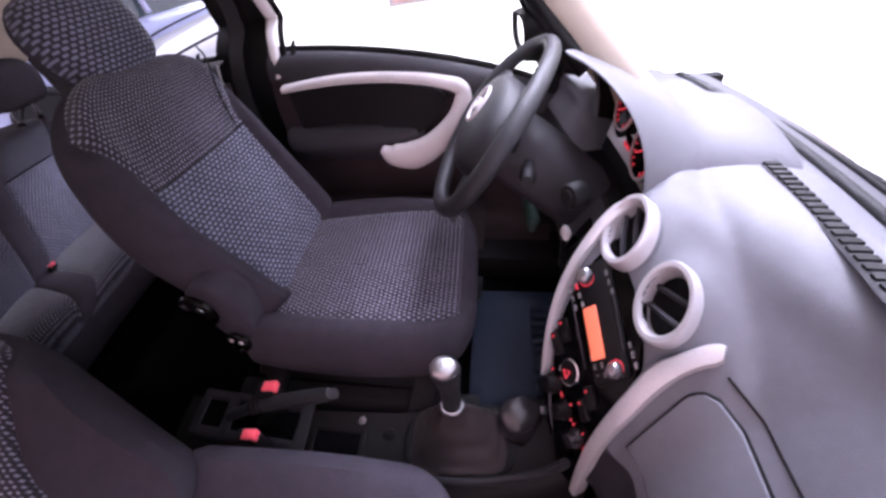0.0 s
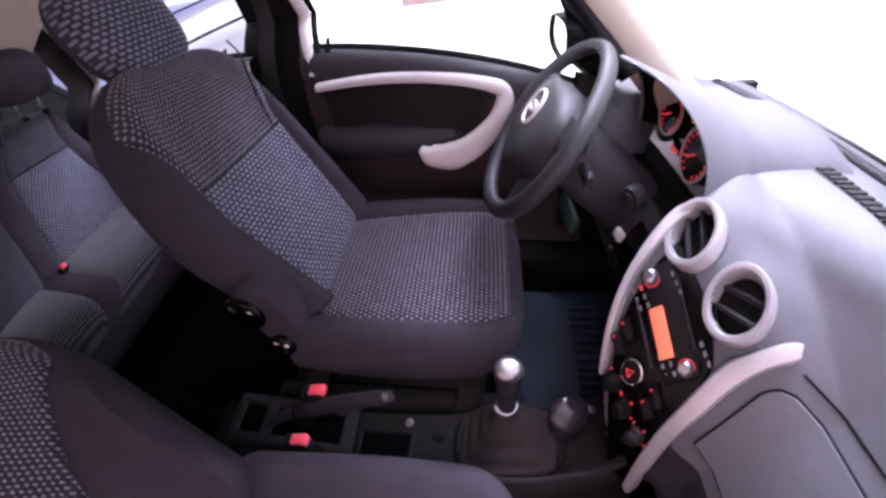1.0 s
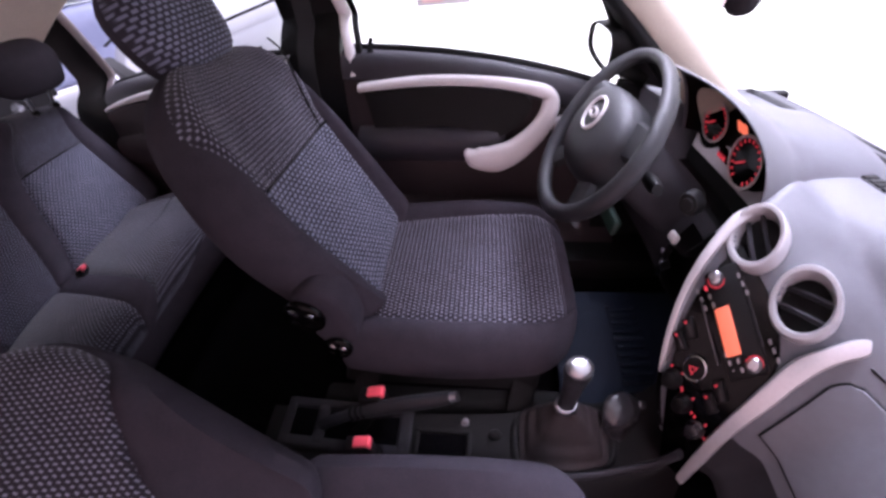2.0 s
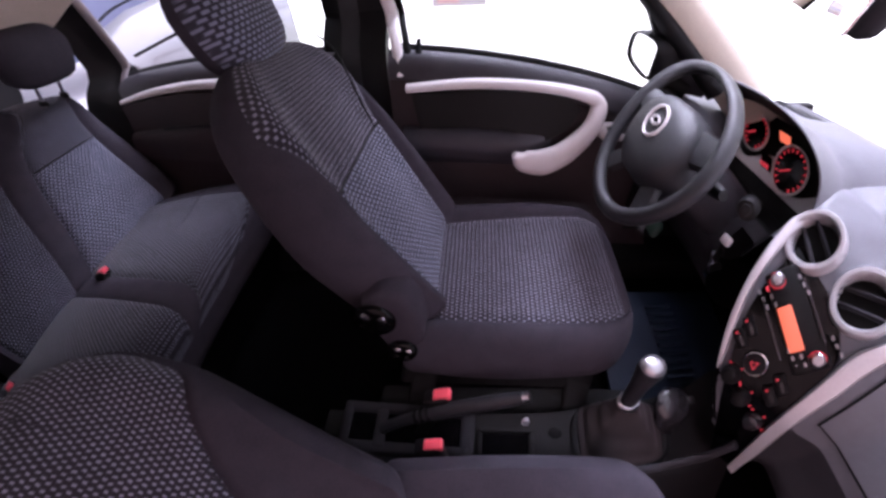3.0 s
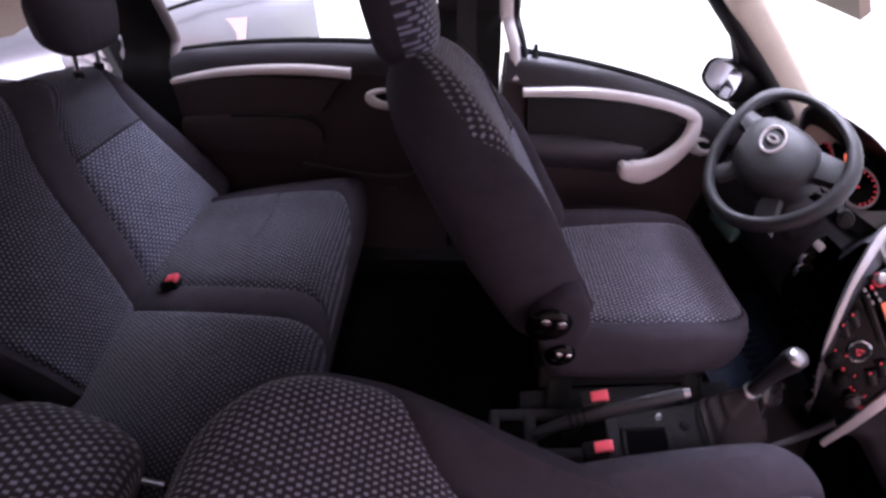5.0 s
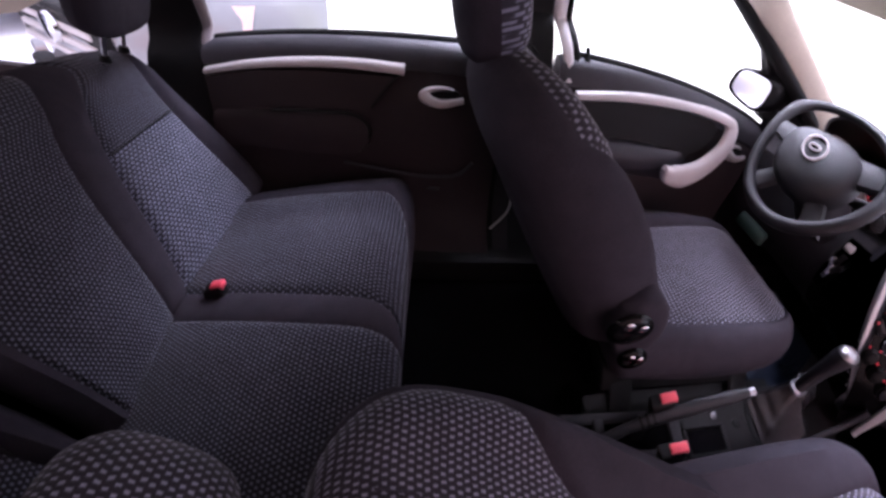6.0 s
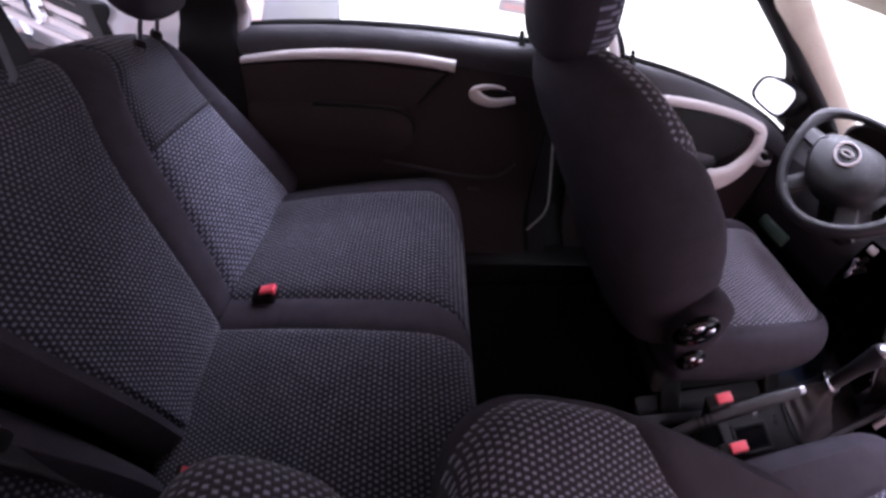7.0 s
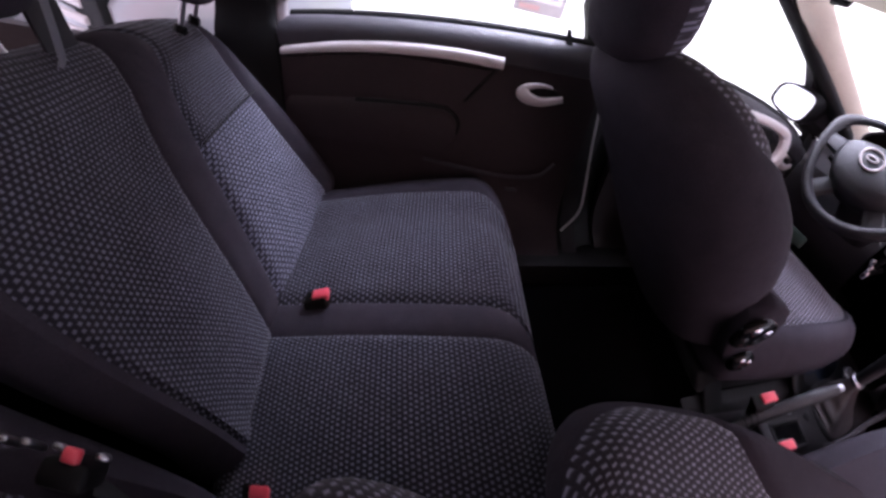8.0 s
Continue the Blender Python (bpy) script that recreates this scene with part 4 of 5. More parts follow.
    return max(0.507 - 0.12 * (y - 0.6) ** 2, dash_face(y, 0.985) + 0.10)


def dash_profile(y):
    """Points (x, z) of the dashboard's surface from the windscreen down to the knees, at y."""
    xb = scuttle(y)
    side = 1 / (1 + math.exp((y - 0.225) / 0.008))        # 1 on the glovebox side, 0 at the middle
    right = 1 / (1 + math.exp(-(y - 0.562) / 0.008))      # 1 in front of the driver
    under = right / (1 + math.exp((y - 0.895) / 0.008))   # 1 under the dial hood

    def f(z, out=0.0):
        lump = sum(math.exp(-(((y - c[1]) / 0.06) ** 2 + ((z - c[2] - 0.01) / 0.05) ** 2)) for c in VENTS)
        p = on_face(y, z, -0.006 + 0.015 * lump + out)
        return (p[0], p[2])
    s = dash_face(y, 0.985)
    a = [(xb + 0.08, 1.015), (xb, 1.028), ((1 - right) * (xb + s + 0.075) / 2 + right * 0.462, 1.038), (s + 0.075, 1.030), (s + 0.034, 1.012)]
    m = [f(0.985), f(0.955), f(0.925), f(0.86), f(0.80), f(0.70), f(0.62), (0.24, 0.55), (0.45, 0.50)]
    p = m[:5] + [f(0.73), f(0.66), (0.34, 0.60), (0.48, 0.58)]
    d = [(0.235, 1.010), (0.225, 0.97), (0.20, 0.92), (0.175, 0.86), (0.165, 0.80), (0.175, 0.74), (0.21, 0.68), (0.29, 0.62), (0.46, 0.58)]
    e = [(0.300, 0.915), (0.262, 0.905), (0.230, 0.895), (0.195, 0.86), (0.165, 0.80), (0.175, 0.74), (0.21, 0.68), (0.29, 0.62), (0.46, 0.58)]
    dk = [(0.38, 1.044), (0.325, 1.032)]
    out = a[:3]
    for q, w, k in zip(a[3:], dk, ((0.415, 1.02), (0.36, 0.94))):
        out.append(tuple((1 - right) * q[i] + (right - under) * w[i] + under * k[i] for i in (0, 1)))
    for i in range(len(m)):
        out.append(tuple((1 - side - right) * m[i][k] + side * p[i][k] + (right - under) * d[i][k] + under * e[i][k] for k in (0, 1)))
    return out


VENTS = ((0.231, 0.484, 0.950), (0.266, 0.370, 0.925))


def dashboard():
    t = thing("dashboard", (0.3, CY, 0.5), "grey plastic dashboard with round silver-ringed vents", "dashboard")
    ys = sorted([*np.linspace(-0.34, 1.075, 60), *np.linspace(0.13, 0.48, 44), *np.linspace(0.482, 0.60, 22), 0.2835, 0.5505])
    prof = [smooth_line([(x, y, z) for x, z in dash_profile(y)], 92) for y in ys]
    cut = 49
    i0, i1 = ys.index(0.2835), ys.index(0.5505)
    # The underside's black colour stands in for shade in the footwell.
    for nm, mat, lab, rows in (("top_shell", DASH, "grey grained plastic dash top", [p[:cut + 1] for p in prof]), ("glovebox_panel", DASH, "grey panel round the glovebox", [p[cut:68] for p in prof[:i0 + 1]]), ("lower_panel", DASH_LOW, "darker grey panel under the glovebox", [p[67:78] for p in prof[:i0 + 1]]), ("under_panel", CARPET, "underside of the dash, blackened for shade", [p[77:] for p in prof[:i0 + 1]]),
                               ("middle_shell", DASH, "grey plastic behind the vents", [p[cut:] for p in prof[i0:i1 + 1]]), ("knee_shell", DASH_LOW, "darker grey knee panel", [p[cut:] for p in prof[i1:]])):
        bm = B()
        grid(bm, rows)
        holes = [f for f in bm.faces if any((f.calc_center_median() - Vector(c)).length < 0.044 for c in VENTS)]
        bmesh.ops.delete(bm, geom=holes, context="FACES")
        if nm == "middle_shell":
            edge = ((0.64, 0.33), (0.70, 0.39), (0.76, 0.43), (0.808, 0.464), (0.86, 0.498), (0.912, 0.524), (0.94, 0.536))
            over = [f for f in bm.faces if f.calc_center_median().z < 0.94 and f.calc_center_median().y > np.interp(f.calc_center_median().z, *zip(*edge))]
            bmesh.ops.delete(bm, geom=over, context="FACES")
            # Side wall coloured black to paint the dark void beside the stack.
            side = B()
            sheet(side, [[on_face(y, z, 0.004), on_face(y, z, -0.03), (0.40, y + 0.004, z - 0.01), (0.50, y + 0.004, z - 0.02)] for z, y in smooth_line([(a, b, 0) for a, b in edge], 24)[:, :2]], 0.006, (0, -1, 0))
            part("stack_wall", side, CARPET, t, "side wall of the centre stack, blackened for shade")
        if nm == "knee_shell":
            low = [f for f in bm.faces if f.calc_center_median().z < 0.87 and f.calc_center_median().y < 0.64]
            bmesh.ops.delete(bm, geom=low, context="FACES")
        bmesh.ops.recalc_face_normals(bm, faces=bm.faces)
        if nm == "top_shell":
            def under_hood(f):
                p = f.calc_center_median()
                return 0.555 < p.y < 0.87 and p.z < 1.0 and p.x < 0.385
            # Dash faces under the hood are split off and coloured black.
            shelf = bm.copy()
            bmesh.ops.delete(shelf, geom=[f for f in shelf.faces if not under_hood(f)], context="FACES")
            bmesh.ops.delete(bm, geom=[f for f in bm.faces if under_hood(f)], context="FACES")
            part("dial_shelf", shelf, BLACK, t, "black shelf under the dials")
        part(nm, bm, mat, t, lab)
    bm = B()
    tube(bm, [p[cut] + np.array((-0.0005, 0, 0.0005)) for p, y in zip(prof, ys) if y < 0.26], 0.0015, smooth=False, k=6)
    part("panel_gap", bm, BLACK, t, "dark gap under the dash top")
    # defroster grille along the windscreen
    bm = B()
    tube(bm, [(scuttle(y) - 0.054, y, 1.0365) for y in np.linspace(-0.20, 0.645, 20)], 0.015, n=50, k=8, flat=0.2)
    dg = part("defroster_grille", bm, DASH_LOW, t, "dark defroster grille along the windscreen")
    for y in np.linspace(-0.19, 0.63, 56):
        bm = B()
        box(bm, (scuttle(y) - 0.054, y, 1.0402), (0.021, 0.0085, 0.003), 0)
        part("slot", bm, BLACK, dg)
    # cluster hood
    cyh, wid = 0.708, 0.172
    a = np.linspace(math.pi, 0, 44)

    def arch(f, k=1.0, push=0.0):
        row = []
        for q in a:
            c, sn = math.cos(q), max(0.0, math.sin(q))
            top = 0.163 * (1 - f) + 0.088 * f
            sq = 0.82
            z = 0.978 + k * top * sn ** sq
            x = 0.138 + push + 0.122 * abs(c) ** 1.1 * (1 - f) + 0.355 * f
            row.append((x, cyh + k * wid * (1 + 0.10 * f) * math.copysign(abs(c) ** 0.82, c), z))
        return row
    bm = B()
    grid(bm, [arch(f) for f in np.linspace(0, 1, 14)] + [[(x + 0.016, y, z - 0.020) for x, y, z in arch(1.0)], [(x + 0.022, y, z - 0.070) for x, y, z in arch(1.0)]])
    bmesh.ops.recalc_face_normals(bm, faces=bm.faces)
    part("cluster_hood", bm, DASH, t, "arched grey hood over the dials")
    bm = B()
    lip = [arch(0), arch(0, 0.993, -0.004), arch(0, 0.975, -0.004), arch(0, 0.955, 0.003)]
    grid(bm, lip)
    part("hood_lip", bm, DASH, t, "rounded lip of the dial hood")
    bm = B()
    grid(bm, [arch(f, 0.955, 0.003) for f in np.linspace(0, 0.96, 16)])
    part("hood_lining", bm, BLACK, t, "black inside of the dial hood")
    # dial panel
    def dp(y, z, out=0.0):
        return np.array((0.300 + 0.30 * (z - 0.97) - out, y, z + 0.3 * out))
    bm = B()
    sheet(bm, [[dp(cyh + e * 0.158 * math.sqrt(1 - max(0.0, (z - 0.975) / 0.118) ** 2), z) for e in np.linspace(-1, 1, 12)] for z in np.linspace(0.895, 1.088, 16)], 0.01, (1, 0, 0))
    cl = part("dial_panel", bm, BLACK, t, "black dial panel")
    bm = B()
    sheet(bm, [[dp(y, 0.945 + f * (0.036 + 0.020 * math.cos((y - 0.727) * 34)), 0.004) for y in np.linspace(0.56, 0.86, 24)] for f in np.linspace(0, 1, 5)], 0.004, (1, 0, 0))
    part("dial_surround", bm, SILVER_DASH, cl, "silver lower dial surround")
    ax = np.array((-1, 0, 0.3))
    ax /= np.linalg.norm(ax)
    sv = np.array((0, 1.0, 0))
    wv = np.cross(ax, sv)
    for y, z, r in ((0.800, 1.026, 0.048), (0.655, 1.000, 0.052)):
        o = dp(y, z, 0.008)
        bm = B()
        turned(bm, o, ax, [(0, r), (0.008, r), (0.010, r * 0.96), (0.004, r * 0.93), (0.004, 0.001)], 32)
        di = part("dial", bm, GLOSS, cl, "round dial with red marks")
        bm = B()
        tube(bm, [o + ax * 0.009 + r * 0.98 * (math.cos(q) * wv + math.sin(q) * sv) for q in np.linspace(0, 2 * np.pi, 32, endpoint=False)], 0.003, closed=True, smooth=False, k=6, up=ax)
        part("bezel", bm, SILVER, di, "pale dial ring")
        for q in np.linspace(0.5, 2 * math.pi - 0.5, 17):
            bm = B()
            p = o + ax * 0.007 + r * 0.74 * (math.cos(q) * wv + math.sin(q) * sv)
            tube(bm, [p, p + r * 0.13 * (math.cos(q) * wv + math.sin(q) * sv)], 0.0018, n=2, k=5, smooth=False)
            part("mark", bm, REDLIT, di, "red lit scale mark")
        bm = B()
        tube(bm, [o + ax * 0.010, o + ax * 0.010 + r * 0.62 * (0.5 * wv + 0.8 * sv)], 0.0018, n=4, k=6)
        part("needle", bm, REDLIT, di)
    for y, z, sy, sz in ((0.702, 1.050, 0.042, 0.026), (0.733, 0.982, 0.038, 0.036)):
        bm = B()
        box(bm, tuple(dp(y, z, 0.010)), (0.006, sy, sz), 0.002, (0, -17, 0))
        ds = part("warning_display", bm, GLOSS, cl, "black warning display")
        if z > 1.0:
            bm = B()
            box(bm, tuple(dp(y, z, 0.0135)), (0.002, sy * 0.9, sz * 0.86), 0, (0, -17, 0))
            part("display_face", bm, AMBER, ds, "amber lit trip display")
            continue
        for i in range(6):
            bm = B()
            box(bm, tuple(dp(y + sy * (0.3 - 0.3 * (i % 3)), z + sz * (0.2 if i < 3 else -0.22), 0.0145)), (0.002, sy * 0.2, sz * 0.26), 0)
            part("warning_light", bm, REDLIT, ds, "red lit warning light")
    # vents
    for c, ax, turn in ((VENTS[0], (-0.86, -0.06, 0.56), 155), (VENTS[1], (-0.86, -0.16, 0.58), 26)):
        ax = np.array(ax) / np.linalg.norm(ax)
        r = 0.051
        bm = B()
        turned(bm, np.array(c) - ax * 0.045, ax, [(0, r * 1.0), (0.03, r * 1.0), (0.040, r * 1.0), (0.046, r * 1.0), (0.0461, r * 0.97), (0.030, r * 0.9)], 36)
        v = part("vent", bm, DASH, t, "round air vent")
        bm = B()
        turned(bm, np.array(c) + ax * 0.009, ax, [(-0.012, r * 1.06), (0, r * 1.06), (0.008, r * 1.05), (0.012, r * 1.0), (0.012, r * 0.88), (0.006, r * 0.80), (-0.02, r * 0.77)], 40, caps=False)
        part("ring", bm, SILVER_DASH, v, "brushed silver vent ring")
        bm = B()
        turned(bm, np.array(c) - ax * 0.008, ax, [(0, r * 0.80), (0.002, r * 0.79), (0.0021, 0.001)], 32)
        part("bore", bm, BLACK, v, "black vent bore")
        s0 = np.array((0, 1.0, 0))
        w0 = np.cross(ax, s0)
        w0 /= np.linalg.norm(w0)
        s = s0 * math.cos(radians(turn)) + w0 * math.sin(radians(turn))
        w = np.cross(ax, s)
        for o in (-0.34, 0.34):
            bm = B()
            half = r * 0.80 * math.sqrt(1 - (o * 0.8) ** 2)
            p = np.array(c) + ax * 0.004 + w * (o * r * 0.8)
            P = [[p + s * (half * e) + ax * (0.006 * math.cos(e * 1.5)) + ax * d + w * g for d, g in ((0.0, -0.0038), (0.003, 0), (0.0, 0.0038), (-0.006, 0.004), (-0.006, -0.004))] for e in np.linspace(-1, 1, 9)]
            grid(bm, P, loop_v=True)
            part("blade", bm, DASH_LOW, v, "grey vent blade")
    # centre stack
    left = smooth_line([(0.498, 0.932, 0), (0.486, 0.888, 0), (0.462, 0.835, 0), (0.429, 0.786, 0), (0.379, 0.719, 0), (0.327, 0.644, 0), (0.290, 0.570, 0)], 24)
    right = smooth_line([(0.392, 0.905, 0), (0.348, 0.878, 0), (0.316, 0.850, 0), (0.298, 0.815, 0), (0.280, 0.760, 0), (0.245, 0.679, 0), (0.232, 0.590, 0)], 24)
    bm = B()
    sheet(bm, [[on_face(*(q + (p - q) * f)[:2], 0.002) for f in np.linspace(0, 1, 9)] for p, q in zip(left, right)], 0.01, (1, 0, 0))
    cs = part("centre_panel", bm, GLOSS, t, "gloss black centre panel")
    bm = B()
    plate(bm, 0.401, 0.860, 0.178, 0.060, 0.014, 0.006, 0.005)
    ra = part("radio", bm, BLACK, cs, "black car radio with an amber display")
    bm = B()
    plate(bm, 0.394, 0.8445, 0.078, 0.024, 0.004, 0.0135, 0.002)
    part("display", bm, AMBER, ra, "amber lit display")
    for y, z in ((0.400, 0.882), (0.407, 0.827)):
        bm = B()
        plate(bm, y, z, 0.110, 0.004, 0.003, 0.0135, 0.001, 1)
        part("slot", bm, GLOSSGREY, ra, "shiny radio slot edge")
    for y, z in ((0.334, 0.839), (0.470, 0.880)):
        n, e, u = face_axes(y, z)
        c = on_face(y, z, 0.010)
        bm = B()
        turned(bm, c, n, [(0, 0.0125), (0.012, 0.0115), (0.015, 0.008), (0.0151, 0.001)], 20)
        part("knob", bm, STEEL, ra, "round metal radio knob")
        bm = B()
        tube(bm, [c + n * 0.002 + 0.0138 * (e * math.cos(q) + u * math.sin(q)) for q in np.linspace(0, 2 * np.pi, 20, endpoint=False)], 0.0011, closed=True, smooth=False, k=6, up=n)
        part("knob_ring", bm, REDLIT, ra, "red lit ring")
    for k, y in enumerate((0.462, 0.448, 0.434, 0.358, 0.345, 0.331)):
        for dz, m in ((0.022, STEEL), (-0.016, REDLIT if k % 3 == 0 else STEEL), (-0.026, STEEL)):
            bm = B()
            plate(bm, y - 0.3 * dz, 0.861 + 0.29 * (y - 0.401) + dz, 0.009, 0.005, 0.003, 0.0135, 0.001, 1)
            part("key", bm, m, ra, "small radio key")
    # hazard button
    hy, hz = 0.372, 0.7735
    n, e, u = face_axes(hy, hz)
    c = on_face(hy, hz, 0.006)
    bm = B()
    tube(bm, [c + e * (0.021 * math.cos(q)) + u * (0.020 * math.sin(q)) for q in np.linspace(0, 2 * np.pi, 28, endpoint=False)], 0.0026, closed=True, smooth=False, k=8, up=n)
    h = part("hazard_ring", bm, CHROME, cs, "chrome ring of the hazard button")
    bm = B()
    turned(bm, c, n, [(0, 0.0200), (0.003, 0.0195), (0.004, 0.001)], 24)
    part("hazard_button", bm, BLACK, h)
    bm = B()
    tube(bm, [c + n * 0.006 + e * (0.008 * math.sin(q)) + u * (0.008 * math.cos(q) - 0.001) for q in (0, 2.09, 4.19)], 0.0017, closed=True, smooth=False, k=6, up=n)
    part("hazard_mark", bm, REDLIT, h, "red lit triangle")
    # switches and heater dials
    for y, z in ((0.430, 0.808), (0.422, 0.785), (0.322, 0.780), (0.314, 0.757)):
        bm = B()
        plate(bm, y, z, 0.038, 0.020, 0.010, 0.004, 0.003)
        sw = part("switch", bm, BLACK, cs, "black rocker switch")
        bm = B()
        plate(bm, y + 0.011, z + 0.003, 0.004, 0.004, 0.002, 0.0095, 0, 1)
        part("switch_light", bm, REDLIT, sw)
        bm = B()
        plate(bm, y - 0.004, z, 0.020, 0.003, 0.002, 0.0095, 0, 1)
        part("switch_edge", bm, GLOSSGREY, sw)
    for y, z in ((0.378, 0.731), (0.335, 0.716), (0.288, 0.704)):
        n, e, u = face_axes(y, z)
        c = on_face(y, z, 0.002)
        bm = B()
        turned(bm, c, n, [(0, 0.020), (0.006, 0.019), (0.008, 0.016), (0.018, 0.014), (0.020, 0.010), (0.0201, 0.001)], 26)
        hk = part("heater_dial", bm, GLOSSGREY if y < 0.3 else BLACK, cs, "black heater dial with red marks")
        for q in (0.3, 1.4, 2.6):
            bm = B()
            o = e * (0.024 * math.cos(q)) + u * (0.024 * math.sin(q))
            box(bm, tuple(c + o + n * 0.002), (0.003, 0.003, 0.003), 0)
            part("mark", bm, REDLIT, hk, "red lit mark")
    # silver sweeps on both sides of the centre stack
    def sweep(upper, lower, proud, label):
        bm = B()
        P = []
        for p, q in zip(smooth_line([(*v, 0) for v in upper], 40), smooth_line([(*v, 0) for v in lower], 40)):
            P.append([on_face(*(p + (q - p) * f)[:2], o) for f, o in ((0, -0.012), (0, proud * 0.6), (0.1, proud * 0.9), (0.5, proud), (0.9, proud * 0.9), (1, proud * 0.6), (1, -0.012))])
        vs = grid(bm, P, loop_v=True)
        bm.faces.new(vs[0][::-1])
        bm.faces.new(vs[-1])
        bmesh.ops.recalc_face_normals(bm, faces=bm.faces)
        part("silver_sweep", bm, SILVER_DASH, t, label)
    sweep([(0.288, 0.941), (0.295, 0.937), (0.303, 0.925), (0.311, 0.900), (0.316, 0.874), (0.303, 0.828), (0.281, 0.760), (0.250, 0.660), (0.238, 0.590)],
          [(0.275, 0.930), (0.276, 0.922), (0.281, 0.912), (0.285, 0.890), (0.281, 0.858), (0.271, 0.822), (0.256, 0.760), (0.228, 0.670), (0.218, 0.590)], 0.012, "broad silver painted sweep beside the glovebox")
    sweep([(0.538, 0.976), (0.543, 0.952), (0.530, 0.912), (0.504, 0.860), (0.470, 0.808), (0.434, 0.760), (0.405, 0.724)],
          [(0.520, 0.972), (0.521, 0.945), (0.508, 0.902), (0.484, 0.850), (0.452, 0.802), (0.420, 0.757), (0.399, 0.722)], 0.010, "narrow silver painted sweep on the driver's side")
    # glovebox lid over its dark gap
    def lid(grow, out):
        P = []
        for z in np.linspace(0.783 - grow, 0.903 + grow, 20):
            f = (z - 0.783) / 0.120
            e = 0.022 * (1 - math.sqrt(max(0.0, 1 - max(0.0, (f - 0.80) / (0.20 + grow / 0.120)) ** 2)))
            yl = 0.238 + 0.024 * min(1.0, f * 1.2) - e + grow
            P.append([on_face(y, z, out) for y in np.linspace(-0.27, yl, 25)])
        return P
    bm = B()
    sheet(bm, lid(0.003, -0.0035), 0.006, (1, 0, 0))
    part("glovebox_gap", bm, BLACK, t, "dark gap round the glovebox lid")
    bm = B()
    sheet(bm, lid(0.0, -0.0005), 0.006, (1, 0, 0))
    part("glovebox_lid", bm, DASH, t, "grey glovebox lid with rounded corners")
    return t


dashboard()


# ---- steering wheel and column ----
def steering_wheel():
    t = thing("steering_wheel", (0.10, 0.69, 0.9), "grey four-spoke steering wheel with a round emblem", "steering wheel")
    q = radians(33)
    c = np.array((0.017, 0.750, 0.994))
    n = np.array((-math.cos(q), 0, math.sin(q)))     # towards the driver
    w = np.array((math.sin(q), 0, math.cos(q)))      # up in the wheel's plane
    l = np.array((0, 1.0, 0))

    def at(a, b, d=0.0):
        return c + l * a + w * b + n * d
    R, r = 0.180, 0.0165
    bm = B()
    a = np.linspace(0, 2 * np.pi, 72, endpoint=False)
    tube(bm, [at(R * math.cos(x), R * math.sin(x)) for x in a], r, closed=True, smooth=False, k=14, up=n, flat=0.92)
    rim = part("rim", bm, WHEEL, t, "grey grained rim")
    bm = B()
    # airbag cover, wide at the shoulders and drawn in below
    k = 40
    sh = [(math.cos(x), math.sin(x)) for x in np.linspace(0, 2 * np.pi, k, endpoint=False)]

    def ring(f, d):
        out = []
        for x, y in sh:
            ax = 0.116 * math.copysign(abs(x) ** 0.75, x) * (1 - 0.16 * max(0, -y))
            ay = 0.092 * math.copysign(abs(y) ** 0.75, y) - 0.012
            out.append(at(f * ax, f * ay, d))
        return out
    vs = grid(bm, [ring(1.0, -0.035), ring(1.02, -0.01), ring(0.97, 0.012), ring(0.85, 0.024), ring(0.6, 0.031), ring(0.3, 0.034), ring(0.05, 0.035)], loop_v=True)
    bm.faces.new(vs[0][::-1])
    bm.faces.new(vs[-1])
    hub = part("airbag_cover", bm, WHEEL, t, "grey padded airbag cover")
    for sx in (-1, 1):
        bm = B()
        P = []
        for f in np.linspace(0, 1, 8):
            x = sx * (0.070 + 0.105 * f)
            y0 = 0.020 + 0.020 * f
            hw = 0.034 - 0.004 * f + 0.008 * (1 - f)
            d = 0.002 - 0.002 * f
            P.append([at(x, y0 + hw, d - 0.012), at(x, y0 + hw * 0.8, d), at(x, y0, d + 0.004), at(x, y0 - hw * 0.8, d), at(x, y0 - hw, d - 0.012), at(x, y0, d - 0.02)])
        grid(bm, P, loop_v=True)
        part("spoke", bm, WHEEL, t, "grey spoke")
        bm = B()
        P = []
        for f in np.linspace(0, 1, 8):
            x = sx * (0.048 + 0.062 * f)
            y0 = -0.055 - 0.085 * f
            hw = 0.032 + 0.004 * f
            d = -0.006 + 0.002 * f
            P.append([at(x + hw, y0, d - 0.012), at(x + hw * 0.8, y0, d), at(x, y0, d + 0.004), at(x - hw * 0.8, y0, d), at(x - hw, y0, d - 0.012), at(x, y0, d - 0.02)])
        grid(bm, P, loop_v=True)
        part("spoke", bm, WHEEL, t, "grey lower spoke")
    bm = B()
    tube(bm, [at(0.033 * math.cos(x), 0.034 * math.sin(x) + 0.010, 0.035) for x in a[::2]], 0.0038, closed=True, smooth=False, k=8, up=n)
    part("emblem_ring", bm, SILVER, hub, "bright oval emblem ring")
    bm = B()
    tube(bm, [at(0.016 * math.cos(x), 0.008 * math.sin(x) + 0.010, 0.037) for x in a[::3]], 0.003, closed=True, smooth=False, k=6, up=n)
    part("emblem", bm, SILVER, hub, "plain bright oval emblem")
    bm = B()
    tube(bm, [at(-0.085, -0.035, 0.022), at(-0.05, -0.055, 0.027), at(0, -0.062, 0.029), at(0.05, -0.055, 0.027), at(0.085, -0.035, 0.022)], 0.0015, n=20, k=6, up=n)
    part("cover_seam", bm, BLACK, hub)
